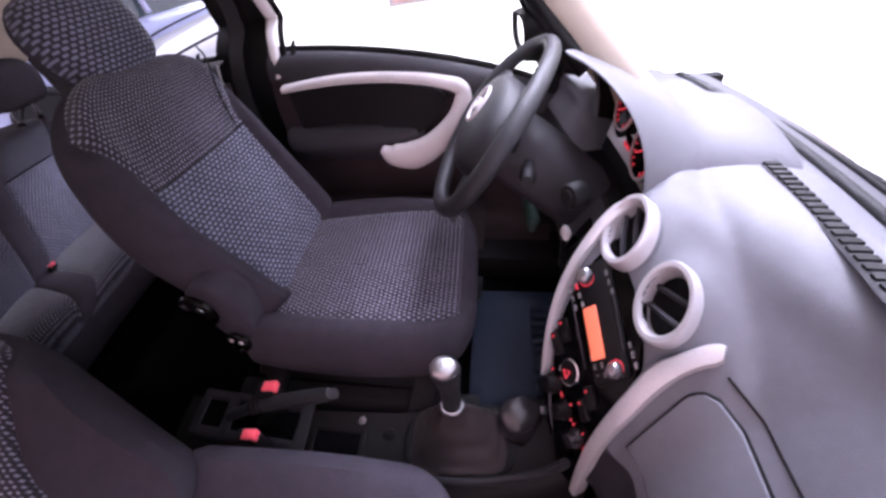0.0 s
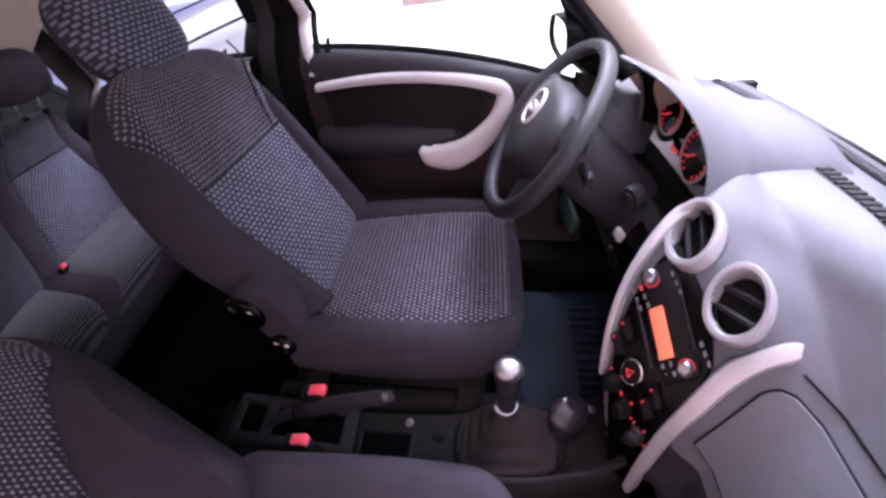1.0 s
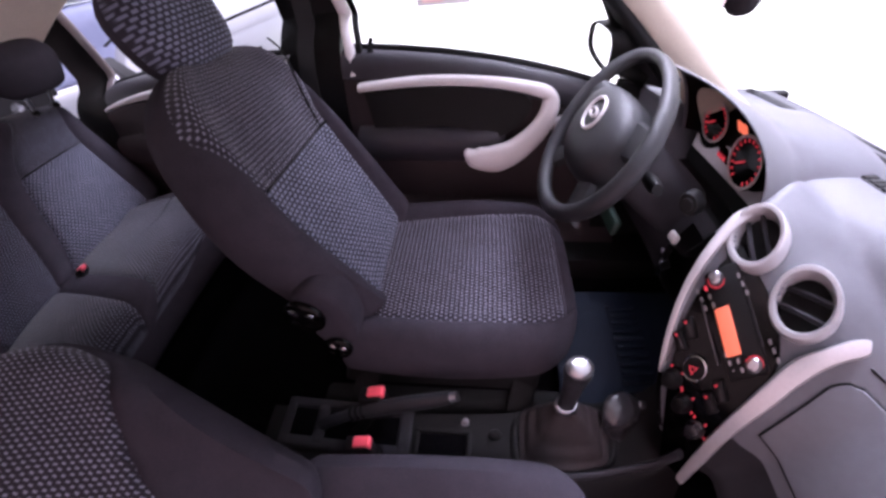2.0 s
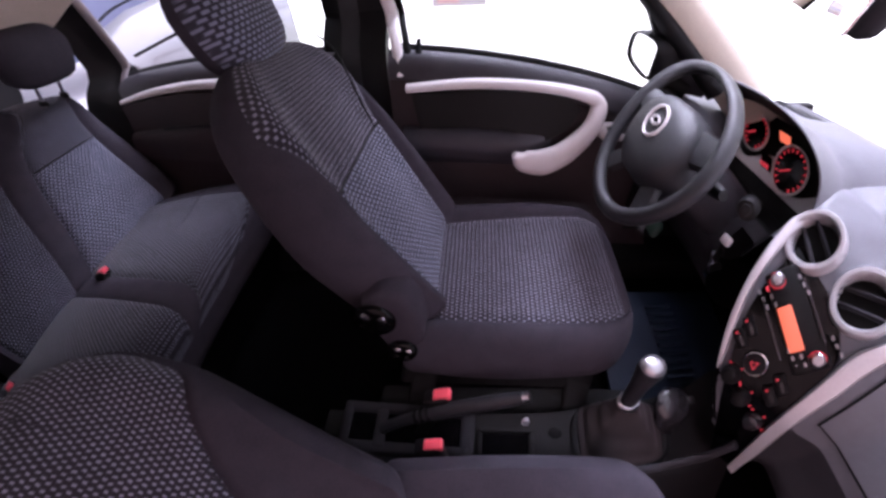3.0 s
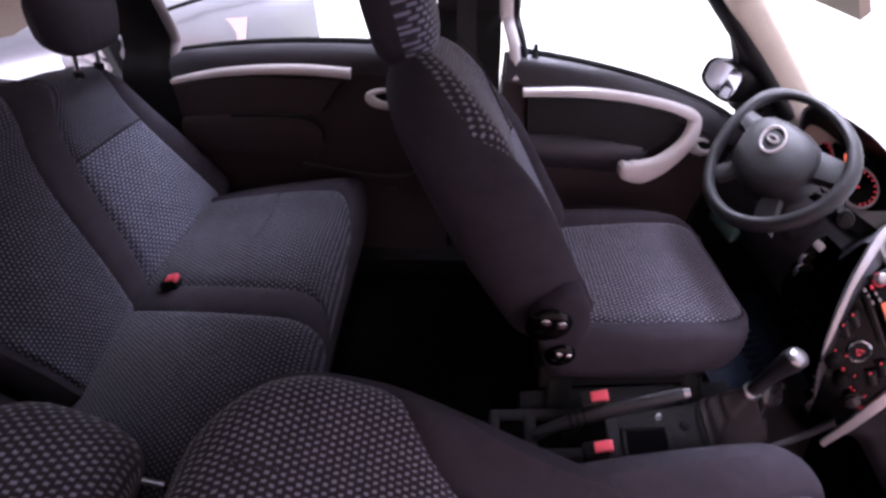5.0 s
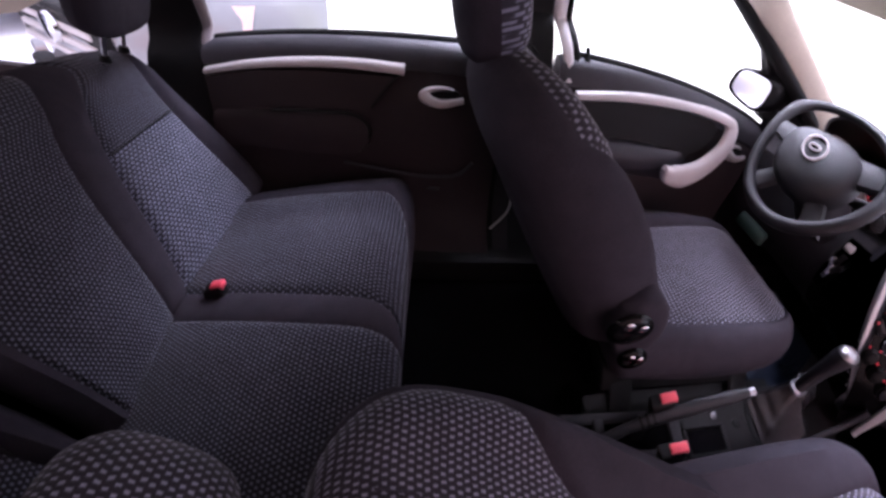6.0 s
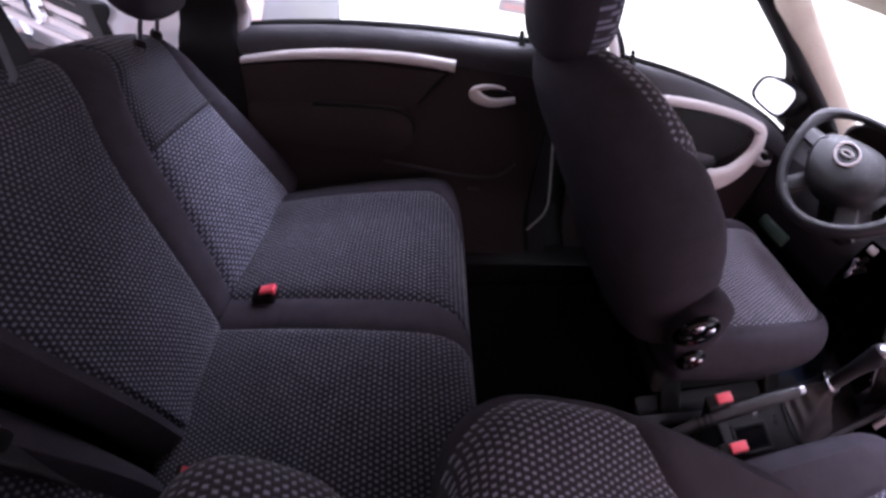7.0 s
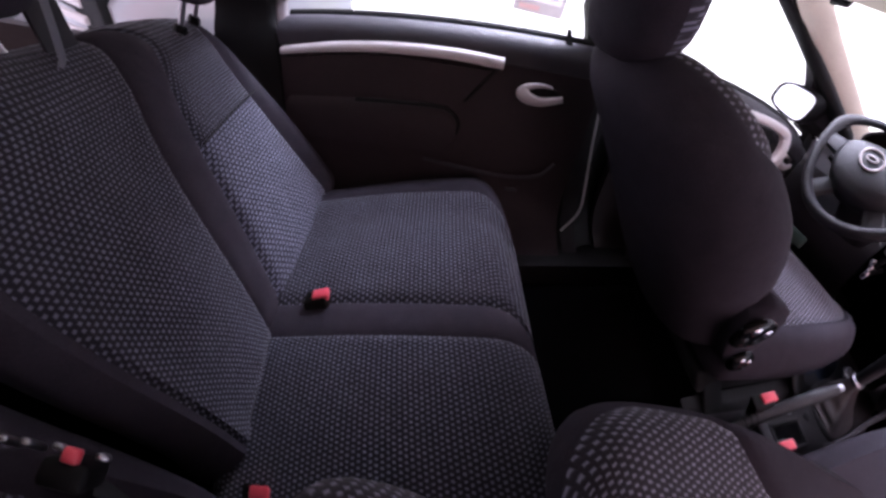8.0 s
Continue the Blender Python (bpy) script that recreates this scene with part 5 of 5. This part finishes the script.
    # column shroud
    col = thing("steering_column", (0.2, 0.69, 0.8), "grey plastic steering column shroud with stalks and ignition lock", "steering column")
    bm = B()
    P = []
    for f, sx, sz in ((0.03, 0.05, 0.055), (0.05, 0.065, 0.065), (0.12, 0.068, 0.068), (0.22, 0.075, 0.07), (0.34, 0.08, 0.075)):
        o = c - n * f - w * 0.012
        P.append([o + l * sx * math.copysign(abs(math.cos(x)) ** 0.6, math.cos(x)) + w * sz * math.copysign(abs(math.sin(x)) ** 0.6, math.sin(x)) for x in a[::2]])
    vs = grid(bm, P, loop_v=True)
    bm.faces.new(vs[0][::-1])
    bm.faces.new(vs[-1])
    part("shroud", bm, DASH_LOW, col, "grey shroud")
    for s, z in ((-1, -0.005), (1, 0.005)):
        bm = B()
        tube(bm, [c - n * 0.085 + l * (s * 0.06) + w * z, c - n * 0.075 + l * (s * 0.11) + w * (z + 0.004), c - n * 0.065 + l * (s * 0.165) + w * (z + 0.010)], [0.010, 0.009, 0.013, 0.0145, 0.010], n=14, k=12)
        part("stalk", bm, BLACK, col, "black control stalk")
    bm = B()
    lo = np.array((0.150, 0.600, 0.936))
    turned(bm, lo, (-0.7, -0.55, 0.1), [(-0.03, 0.022), (0, 0.021), (0.006, 0.018), (0.006, 0.011), (0.010, 0.010), (0.0101, 0.001)], 24)
    part("ignition_lock", bm, BLACK, col, "round ignition lock")
    k = thing("key_bunch", (0.155, 0.61, 0.77), "bunch of keys hanging from the ignition lock", "keys")
    bm = B()
    box(bm, (0.153, 0.615, 0.855), (0.012, 0.026, 0.020), 0.004, (0, 20, 10))
    part("key_head", bm, LIGHTGREY, k, "pale key head")
    for i, (dy, dz, an) in enumerate(((0.0, -0.030, 10), (0.010, -0.048, -25), (-0.012, -0.052, 35), (0.004, -0.075, 5))):
        bm = B()
        box(bm, (0.151, 0.613 + dy, 0.848 + dz), (0.005, 0.016, 0.036), 0.002, (an, 0, 10))
        part("key", bm, CHROME if i % 2 else BLACK, k, "small key")


steering_wheel()


# ---- console between the seats ----
def console():
    t = thing("centre_console", (-0.2, CY, 0.42), "black plastic console between the front seats", "console")
    bm = B()
    P = []
    for x in np.linspace(-0.60, 0.22, 34):
        hw = np.interp(x, [-0.60, -0.45, -0.15, 0.0, 0.12, 0.22], [0.055, 0.060, 0.070, 0.095, 0.105, 0.11])
        zt = np.interp(x, [-0.60, -0.3, -0.1, 0.05, 0.15, 0.22], [0.495, 0.50, 0.505, 0.50, 0.515, 0.57])
        P.append([(x, CY - hw - 0.02, 0.40), (x, CY - hw - 0.006, zt - 0.02), (x, CY - hw, zt - 0.004), (x, CY - hw + 0.01, zt), (x, CY, zt), (x, CY + hw - 0.01, zt), (x, CY + hw, zt - 0.004), (x, CY + hw + 0.006, zt - 0.02), (x, CY + hw + 0.02, 0.40)])
    grid(bm, P)
    part("body", bm, CONSOLE, t, "dark console body")
    fz = 0.512
    for c, sz in (((-0.445, 0.432, fz), (0.245, 0.020, 0.016)), ((-0.445, 0.338, fz), (0.245, 0.024, 0.016)), ((-0.560, 0.385, fz), (0.018, 0.114, 0.016)), ((-0.492, 0.385, fz), (0.022, 0.090, 0.016)), ((-0.328, 0.385, fz), (0.026, 0.114, 0.016))):
        bm = B()
        box(bm, c, sz, 0.004)
        part("brake_frame", bm, DASH_LOW, t, "grey bar of the brake lever frame")
    for c, sz in (((-0.527, 0.385, 0.505), (0.05, 0.080, 0.008)), ((-0.411, 0.385, 0.505), (0.145, 0.080, 0.008))):
        bm = B()
        box(bm, c, sz, 0.001)
        part("brake_slot", bm, CARPET, t, "deep black slot")
    for c, sz in (((-0.255, 0.398, 0.508), (0.105, 0.010, 0.010)), ((-0.255, 0.330, 0.508), (0.105, 0.010, 0.010)), ((-0.304, 0.364, 0.508), (0.010, 0.060, 0.010)), ((-0.206, 0.364, 0.508), (0.010, 0.060, 0.010))):
        bm = B()
        box(bm, c, sz, 0.003)
        part("tray_rim", bm, CONSOLE, t, "dark rim of the tray")
    bm = B()
    box(bm, (-0.255, 0.364, 0.504), (0.095, 0.062, 0.006), 0.002)
    part("tray", bm, CARPET, t, "shallow black tray")
    bm = B()
    tube(bm, [(0.150, 0.258, 0.655), (0.120, 0.262, 0.60), (0.075, 0.276, 0.555), (0.02, 0.288, 0.525), (-0.06, 0.298, 0.512), (-0.15, 0.310, 0.508)], [0.011, 0.010, 0.009, 0.008, 0.007, 0.005], n=30, k=10)
    part("edge_rim", bm, DASH_LOW, t, "grey rim along the console edge")
    for x, y, r in ((-0.215, 0.428, 0.006), (-0.157, 0.400, 0.011)):
        bm = B()
        turned(bm, (x, y, 0.500), (0, 0, 1), [(0, r * 1.3), (0.006, r * 1.2), (0.010, r * 0.8), (0.0101, 0.001)], 16)
        part("button", bm, STEEL if r < 0.01 else BLACK, t, "small round console button")
    # handbrake
    h = thing("handbrake_lever", (-0.45, CY, 0.5), "grey handbrake lever with a ribbed grip between the seats", "handbrake")
    bm = B()
    tube(bm, [(-0.49, CY - 0.010, 0.525), (-0.43, CY - 0.014, 0.573), (-0.36, CY - 0.018, 0.616), (-0.30, CY - 0.020, 0.648), (-0.250, CY - 0.022, 0.675)], [0.011, 0.011, 0.0145, 0.015, 0.0145, 0.012], n=22, k=12)
    part("grip", bm, WHEEL, h, "grey grip")
    bm = B()
    tube(bm, [(-0.256, CY - 0.022, 0.672), (-0.240, CY - 0.022, 0.680)], 0.0095, n=4, k=14, smooth=False)
    part("release_button", bm, STEEL, h, "pale release button")
    for i in range(5):
        bm = B()
        p = np.array((-0.43 + 0.011 * i, CY - 0.014, 0.573 + 0.0065 * i))
        tube(bm, [p, p + np.array((0.005, 0, 0.003))], 0.0155, n=3, k=14, smooth=False)
        part("rib", bm, BLACK, h)
    # gear lever
    g = thing("gear_lever", (-0.02, 0.385, 0.5), "gear lever with a chrome-topped knob and grey vinyl boot", "gear lever")
    bm = B()
    a = np.linspace(0, 2 * np.pi, 32, endpoint=False)
    P = []
    for f in np.linspace(0, 1, 26):
        low = max(0.0, 1 - f / 0.25)
        rise = max(0.0, (f - 0.22) / 0.78)
        k = 0.90 * (1 - rise) ** 0.95 + 0.10 * low ** 0.7
        rx, ry = 0.017 + 0.070 * k ** 1.15, 0.015 + 0.058 * k ** 1.15
        z = 0.505 + 0.020 * min(1, f / 0.25) ** 0.6 + 0.105 * rise
        fold = 0.003 * math.sin(f * 22) * (1 - f)
        e = 0.30 + 0.25 * rise
        P.append([(-0.022 - 0.024 * f + (rx + fold) * math.copysign(abs(math.cos(q)) ** e, math.cos(q)), 0.385 - 0.005 * f + (ry + fold) * math.copysign(abs(math.sin(q)) ** e, math.sin(q)), z) for q in a])
    grid(bm, P, loop_v=True)
    part("boot", bm, BOOT, g, "grey vinyl boot with folds")
    bm = B()
    ring = [(-0.020 + 0.101 * math.copysign(abs(math.cos(q)) ** 0.7, math.cos(q)), 0.385 + 0.085 * math.copysign(abs(math.sin(q)) ** 0.7, math.sin(q)), 0.507) for q in a]
    tube(bm, ring, 0.008, closed=True, smooth=False, k=8)
    part("boot_frame", bm, BLACK, g, "black boot frame")
    bm = B()
    turned(bm, (-0.0447, 0.380, 0.622), (-0.04, 0, 1), [(0, 0.019), (0.008, 0.020), (0.012, 0.0165), (0.073, 0.0175), (0.098, 0.020), (0.118, 0.0225), (0.133, 0.0245), (0.141, 0.0235)], 28)
    kn = part("knob", bm, WHEEL, g, "dark grey gear knob")
    bm = B()
    turned(bm, (-0.0447, 0.380, 0.626), (-0.04, 0, 1), [(0, 0.0195), (0.004, 0.0225), (0.010, 0.0225), (0.013, 0.019)], 24)
    part("collar", bm, STEEL, g, "shiny collar on top of the boot")
    bm = B()
    turned(bm, (-0.0505, 0.380, 0.762), (-0.04, 0, 1), [(0, 0.0225), (0.006, 0.0215), (0.010, 0.017), (0.012, 0.009), (0.0122, 0.001)], 28)
    part("knob_cap", bm, BRUSHED, kn, "chrome cap of the gear knob")
    # cup ashtray in the console
    c = thing("ashtray", (0.10, 0.44, 0.46), "dark cup ashtray with a domed lid in the console", "ashtray")
    bm = B()
    turned(bm, (0.086, 0.410, 0.46), (0, 0, 1), [(0, 0.028), (0.05, 0.032), (0.085, 0.040), (0.10, 0.043), (0.112, 0.041), (0.122, 0.030), (0.127, 0.012), (0.1271, 0.001)], 30)
    part("cup", bm, GLOSSGREY, c, "dark cup with a domed lid")
    bm = B()
    box(bm, (0.130, 0.414, 0.572), (0.016, 0.016, 0.010), 0.004)
    part("lid_tab", bm, STEEL, c)


console()


# ---- floor mats and pedals ----
def mats():
    t = thing("floor_mat", (0.2, 0.72, 0.38), "ribbed blue-black rubber mat in the driver's footwell", "floor mat")
    bm = B()
    box(bm, (0.20, 0.72, 0.395), (0.40, 0.40, 0.014), 0.005)
    part("base", bm, RUBBER, t)
    for i in range(11):
        bm = B()
        box(bm, (0.195, 0.60 + 0.026 * i, 0.404), (0.085, 0.013, 0.010), 0.003)
        part("rib", bm, RUBBER, t)
    for nm, y, x in (("clutch_pedal", 0.86, 0.42), ("brake_pedal", 0.74, 0.42), ("accelerator_pedal", 0.62, 0.44)):
        p = thing(nm, (x, y, 0.42), "black rubber pedal in the footwell", "pedal", group="pedals")
        bm = B()
        box(bm, (x, y, 0.52), (0.016, 0.05, 0.07), 0.006, (0, -30, 0))
        part("pad", bm, RUBBER, p)
        bm = B()
        tube(bm, [(x + 0.01, y, 0.54), (x + 0.06, y, 0.64), (x + 0.10, y, 0.72)], 0.008, n=8)
        part("arm", bm, BLACK, p)
    g = thing("knee_panel", (0.05, 0.93, 0.66), "dark green plastic cover under the dashboard", "panel")
    bm = B()
    box(bm, (0.13, 0.90, 0.70), (0.02, 0.14, 0.05), 0.01, (0, 20, 0))
    part("cover", bm, GREEN, g)


mats()


# ---- windscreen, inside mirror, bonnet ----
bm = B()
P = []
for s in np.linspace(-0.9, 1, 15):
    y = CY + 0.66 * s
    foot = plan(np.array([(scuttle(y) + 0.035, y, 1.02)]))[0]
    head = np.array((0.0 - 0.05 * s * s, 0.34 + 0.72 * s, 1.545 - 0.03 * s * s))
    P.append([foot + (head - foot) * f + np.array((0.03, 0, 0.03)) * math.sin(f * math.pi) for f in np.linspace(0, 1, 12)])
sheet(bm, P, 0.004, (0, 0, 1))
ws = solid("window_1", bm, GLASS, "clear laminated windscreen", "windscreen", "structure", bent=False)
ws.visible_shadow = False
bm = B()
tube(bm, [(scuttle(y) + 0.020, y, 1.028) for y in np.linspace(-0.28, 1.05, 16)], 0.010, n=40, k=8, flat=0.6)
solid("trim_windscreen_seal", bm, BLACK, "black rubber windscreen seal", "seal", "structure")


def inside_mirror():
    t = thing("rear_view_mirror", (0, 0, 0), "grey-backed rear view mirror at the windscreen top", "mirror")
    t.location = (0.115, 0.625, 1.27)
    ORIGIN[t] = np.array(t.location)
    bm = B()
    box(bm, (0.115, 0.625, 1.277), (0.030, 0.240, 0.066), 0.014, (0, 8, -14), seg=3)
    part("housing", bm, DASH_LOW, t, "dark grey mirror housing", bent=False)
    bm = B()
    box(bm, (0.0985, 0.629, 1.275), (0.004, 0.226, 0.054), 0.002, (0, 8, -14))
    part("glass", bm, MIRROR, t, "mirror glass", bent=False)
    bm = B()
    tube(bm, [(0.125, 0.60, 1.29), (0.12, 0.59, 1.36), (0.06, 0.58, 1.46)], 0.012, n=8)
    part("arm", bm, BLACK, t, bent=False)


inside_mirror()


def sun_visor():
    t = thing("sun_visor", (0, 0, 0), "pale grey-beige folded sun visor above the driver", "sun visor")
    t.location = (-0.15, 0.95, 1.36)
    ORIGIN[t] = np.array(t.location)
    bm = B()
    P = [[(-0.10 - 0.17 * f, y, 1.308 + 0.10 * (y - 0.90) + 0.16 * f) for f in np.linspace(0, 1, 5)] for y in np.linspace(0.66, 1.09, 12)]
    sheet(bm, P, 0.014, (0.5, 0, 0.85))
    part("panel", bm, BEIGE, t, bent=False)
    bm = B()
    box(bm, (-0.082, 1.062, 1.320), (0.016, 0.05, 0.024), 0.005, (0, 25, 10))
    part("clip", bm, BLACK, t, "black visor clip", bent=False)


sun_visor()


def bonnet():
    t = thing("bonnet", (1.1, CY, 0.9), "white painted car bonnet beyond the windscreen", "bonnet", kind="structure")
    bm = B()
    P = [[(x, CY + 0.74 * s, 0.995 - 0.16 * max(0, x - 0.75) ** 1.5 - 0.05 * s ** 4) for s in np.linspace(-1, 1, 17)] for x in np.linspace(0.62, 1.75, 14)]
    sheet(bm, P, 0.01, (0, 0, -1))
    part("panel", bm, PAINT, t, "white bonnet panel")
    bm = B()
    P = [[(x, CY + 0.74 * s, 0.968) for s in np.linspace(-0.8, 0.72, 17)] for x in np.linspace(0.54, 0.62, 5)]
    sheet(bm, P, 0.01, (0, 0, -1))
    part("cowl", bm, BLACK, t, "black scuttle grille")
    w = thing("wiper", (0.72, 0.6, 1.0), "black windscreen wiper at rest", "wiper", group="wipers")
    bm = B()
    tube(bm, [(0.565, 0.80, 1.012), (0.575, 0.6, 1.018), (0.575, 0.30, 1.016)], 0.005, n=16, k=8)
    part("blade", bm, BLACK, w)
    bm = B()
    tube(bm, [(0.595, 0.72, 0.995), (0.600, 0.55, 1.006), (0.585, 0.42, 1.018)], 0.006, n=12, k=8)
    part("arm", bm, BLACK, w)


bonnet()


# ---- outside: hall floor, walls, parked cars ----
bm = B()
P = [[(x, y, 0.04) for y in (-200, -20, -6, 0, 6, 20, 200)] for x in (-200, -20, -6, 0, 6, 20, 200)]
sheet(bm, P, 0.1, (0, 0, -1))
solid("ground", bm, FLOOR, "pale smooth hall floor", "floor", "structure", bent=False)
# Glowing wall: emission added to light the cabin through the far windows.
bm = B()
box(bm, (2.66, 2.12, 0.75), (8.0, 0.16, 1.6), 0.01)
solid("backdrop_hall_wall", bm, GLOWWALL, "white hall wall beside the car, given a glow that lights the cabin", "wall", "structure", bent=False)
# Unseen wall, added to block and warm light from the passenger side.
bm = B()
box(bm, (-2.8, -1.75, 2.6), (8.2, 0.2, 6.9), 0.01)
solid("wall_added_right", bm, BOUNCEWALL, "unseen rosy wall added to block and warm passenger side light", "wall", "structure", bent=False)


def sign(x0, x1, z0, z1, mat, bars, label):
    t = thing("wall_sign", (0, 0, 0), label, "sign")
    t.location = ((x0 + x1) / 2, 2.03, z0)
    ORIGIN[t] = np.array(t.location)
    bm = B()
    box(bm, ((x0 + x1) / 2, 2.034, (z0 + z1) / 2), (x1 - x0, 0.01, z1 - z0), 0.002)
    part("board", bm, mat, t, bent=False)
    for a, b, c, d, m in bars:
        bm = B()
        box(bm, (x0 + (x1 - x0) * (a + b) / 2, 2.027, z0 + (z1 - z0) * (c + d) / 2), ((x1 - x0) * (b - a), 0.004, (z1 - z0) * (d - c)), 0)
        part("printed_bar", bm, m, t, bent=False)


def parked_car(x, y, turn, size, paint, label, lift=0.0):
    """A parked car, nose along its own +x, wheels on the hall floor; lift raises its body on larger wheels."""
    wr = 1 + lift * 1.6
    wz = 0.31 * wr
    M = pose(x, y, 0.04, 0, 0, turn) @ Matrix.Scale(size, 4)
    t = new("parked_car")
    t.location = M.translation
    ORIGIN[t] = np.array(t.location)
    tagged(t, label, "car", "parked cars")

    def put(name, bm, mat, parent, label=""):
        if name not in ("wheel", "rim", "wheel_arch"):
            bm.transform(Matrix.Translation((0, 0, lift)))
        bm.transform(M)
        return part(name, bm, mat, parent, label, bent=False)
    st = [(2.10, 0.42, 0.62, 0.45), (2.06, 0.62, 0.74, 0.32), (1.95, 0.76, 0.86, 0.26), (1.7, 0.84, 0.95, 0.24), (1.2, 0.88, 1.03, 0.24), (0.85, 0.89, 1.07, 0.24), (0.2, 0.89, 1.08, 0.24), (-0.8, 0.89, 1.09, 0.24), (-1.6, 0.88, 1.08, 0.26), (-2.0, 0.82, 1.02, 0.32), (-2.1, 0.66, 0.9, 0.42)]
    bm = B()
    P = []
    for sx, w, zt, zb in st:
        ring = []
        for q in np.linspace(0, 2 * np.pi, 28, endpoint=False):
            c, s = math.cos(q), math.sin(q)
            ring.append((sx - (0.10 * c * c if sx > 1.8 else 0), w * math.copysign(abs(c) ** 0.45, c), (zt + zb) / 2 + (zt - zb) / 2 * math.copysign(abs(s) ** 0.5, s)))
        P.append(ring)
    vs = grid(bm, P, loop_v=True)
    bm.faces.new(vs[0])
    bm.faces.new(vs[-1][::-1])
    bmesh.ops.recalc_face_normals(bm, faces=bm.faces)
    body = put("body", bm, paint, t)
    bm = B()
    P = []
    for sx, w, zt in ((1.0, 0.78, 1.06), (0.5, 0.76, 1.30), (0.2, 0.70, 1.45), (-0.4, 0.68, 1.52), (-1.2, 0.68, 1.49), (-1.7, 0.66, 1.38), (-2.0, 0.74, 1.06)):
        P.append([(sx, -w - 0.08, 1.02), (sx, -w - 0.05, 1.05), (sx, -w, zt - 0.05), (sx, -w + 0.08, zt), (sx, w - 0.08, zt), (sx, w, zt - 0.05), (sx, w + 0.05, 1.05), (sx, w + 0.08, 1.02)])
    grid(bm, P)
    bmesh.ops.recalc_face_normals(bm, faces=bm.faces)
    cab = put("cabin_glass", bm, DARKGLASS, t, "dark car windows")
    for s in (-1, 1):
        for pts in (((0.98, 0.80, 1.07), (0.5, 0.775, 1.31), (0.2, 0.71, 1.46)), ((-0.35, 0.86, 1.06), (-0.38, 0.69, 1.5)), ((-1.45, 0.86, 1.06), (-1.6, 0.68, 1.42))):
            bm = B()
            tube(bm, [(a, b * s, c) for a, b, c in pts], 0.035, n=10, k=8)
            put("pillar", bm, paint, cab)
        bm = B()
        P = [[(1.99 - 0.34 * f - 0.10 * g, s * (0.42 + 0.40 * f + 0.03 * (1 - g)), 0.66 + 0.06 * f + 0.17 * g) for g in np.linspace(0, 1, 5)] for f in np.linspace(0, 1, 9)]
        sheet(bm, P, 0.03, (0.6, 0.5 * s, 0.3))
        put("headlamp", bm, CHROME, t, "clear headlamp")
        for wx in (1.28, -1.30):
            bm = B()
            turned(bm, (wx, s * 0.70, wz), (0, s, 0), [(0, 0.30 * wr), (0.04, 0.31 * wr), (0.16, 0.31 * wr), (0.20, 0.29 * wr), (0.20, 0.21)], 32)
            wh = put("wheel", bm, BLACK, t, "black tyre")
            bm = B()
            turned(bm, (wx, s * 0.72, wz), (0, s, 0), [(0.10, 0.21), (0.17, 0.20), (0.16, 0.10), (0.18, 0.05), (0.18, 0.001)], 24)
            put("rim", bm, STEEL, wh)
            bm = B()
            tube(bm, [(wx + 0.335 * wr * math.cos(q), s * 0.87, wz + 0.335 * wr * math.sin(q)) for q in np.linspace(0, math.pi, 16)], 0.045, n=24, k=8, up=(0, 1, 0))
            put("wheel_arch", bm, BLACK, t, "dark wheel arch")
    bm = B()
    box(bm, (2.04, 0, 0.685), (0.07, 0.86, 0.23), 0.02)
    put("grille", bm, BLACK, t, "black radiator grille")
    for s in (-1, 1):
        bm = B()
        tube(bm, [(2.0, 0.50 * s, 0.855), (1.7, 0.66 * s, 0.955), (1.2, 0.72 * s, 1.035), (0.95, 0.74 * s, 1.065)], 0.008, n=20, k=6)
        put("bonnet_gap", bm, BLACK, t, "dark gap along the bonnet")
        bm = B()
        turned(bm, (1.98, 0.62 * s, 0.42), (1, 0.3 * s, 0), [(0, 0.075), (0.05, 0.07), (0.06, 0.05), (0.061, 0.001)], 18)
        put("fog_lamp", bm, STEEL, t, "round fog lamp")
    bm = B()
    box(bm, (2.06, 0, 0.42), (0.10, 1.0, 0.10), 0.03)
    put("air_intake", bm, BLACK, t, "black lower air intake")
    for k in range(4):
        bm = B()
        box(bm, (2.085 - 0.01 * k, 0, 0.60 + 0.055 * k), (0.04, 0.70 - 0.02 * k, 0.032), 0.01)
        put("grille_bar", bm, LIGHTGREY, t, "pale grille bar")
    bm = B()
    turned(bm, (2.09, 0, 0.69), (1, 0, 0.1), [(0, 0.07), (0.02, 0.065), (0.025, 0.03), (0.025, 0.001)], 20)
    put("badge", bm, CHROME, t, "round plain badge")


sign(-0.61, -0.35, 1.025, 1.19, LIGHTGREY, [(0.05, 0.9, 0.30, 0.94, WHITE), (0.15, 0.8, 0.42, 0.50, BLUEBAR), (0.1, 0.5, 0.08, 0.2, PINKSIGN)], "small grey and white notice with a blue stripe on the wall")
parked_car(-1.46, 3.56, 236, 0.92, SILVER_PAINT, "silver parked off-roader beside the hall wall", 0.08)
parked_car(-3.5, 6.3, 246, 0.8, PAINT, "white parked car standing between two others")
parked_car(-5.3, 4.1, 250, 0.9, BLUE_PAINT, "blue-grey parked car behind in the hall", 0.05)
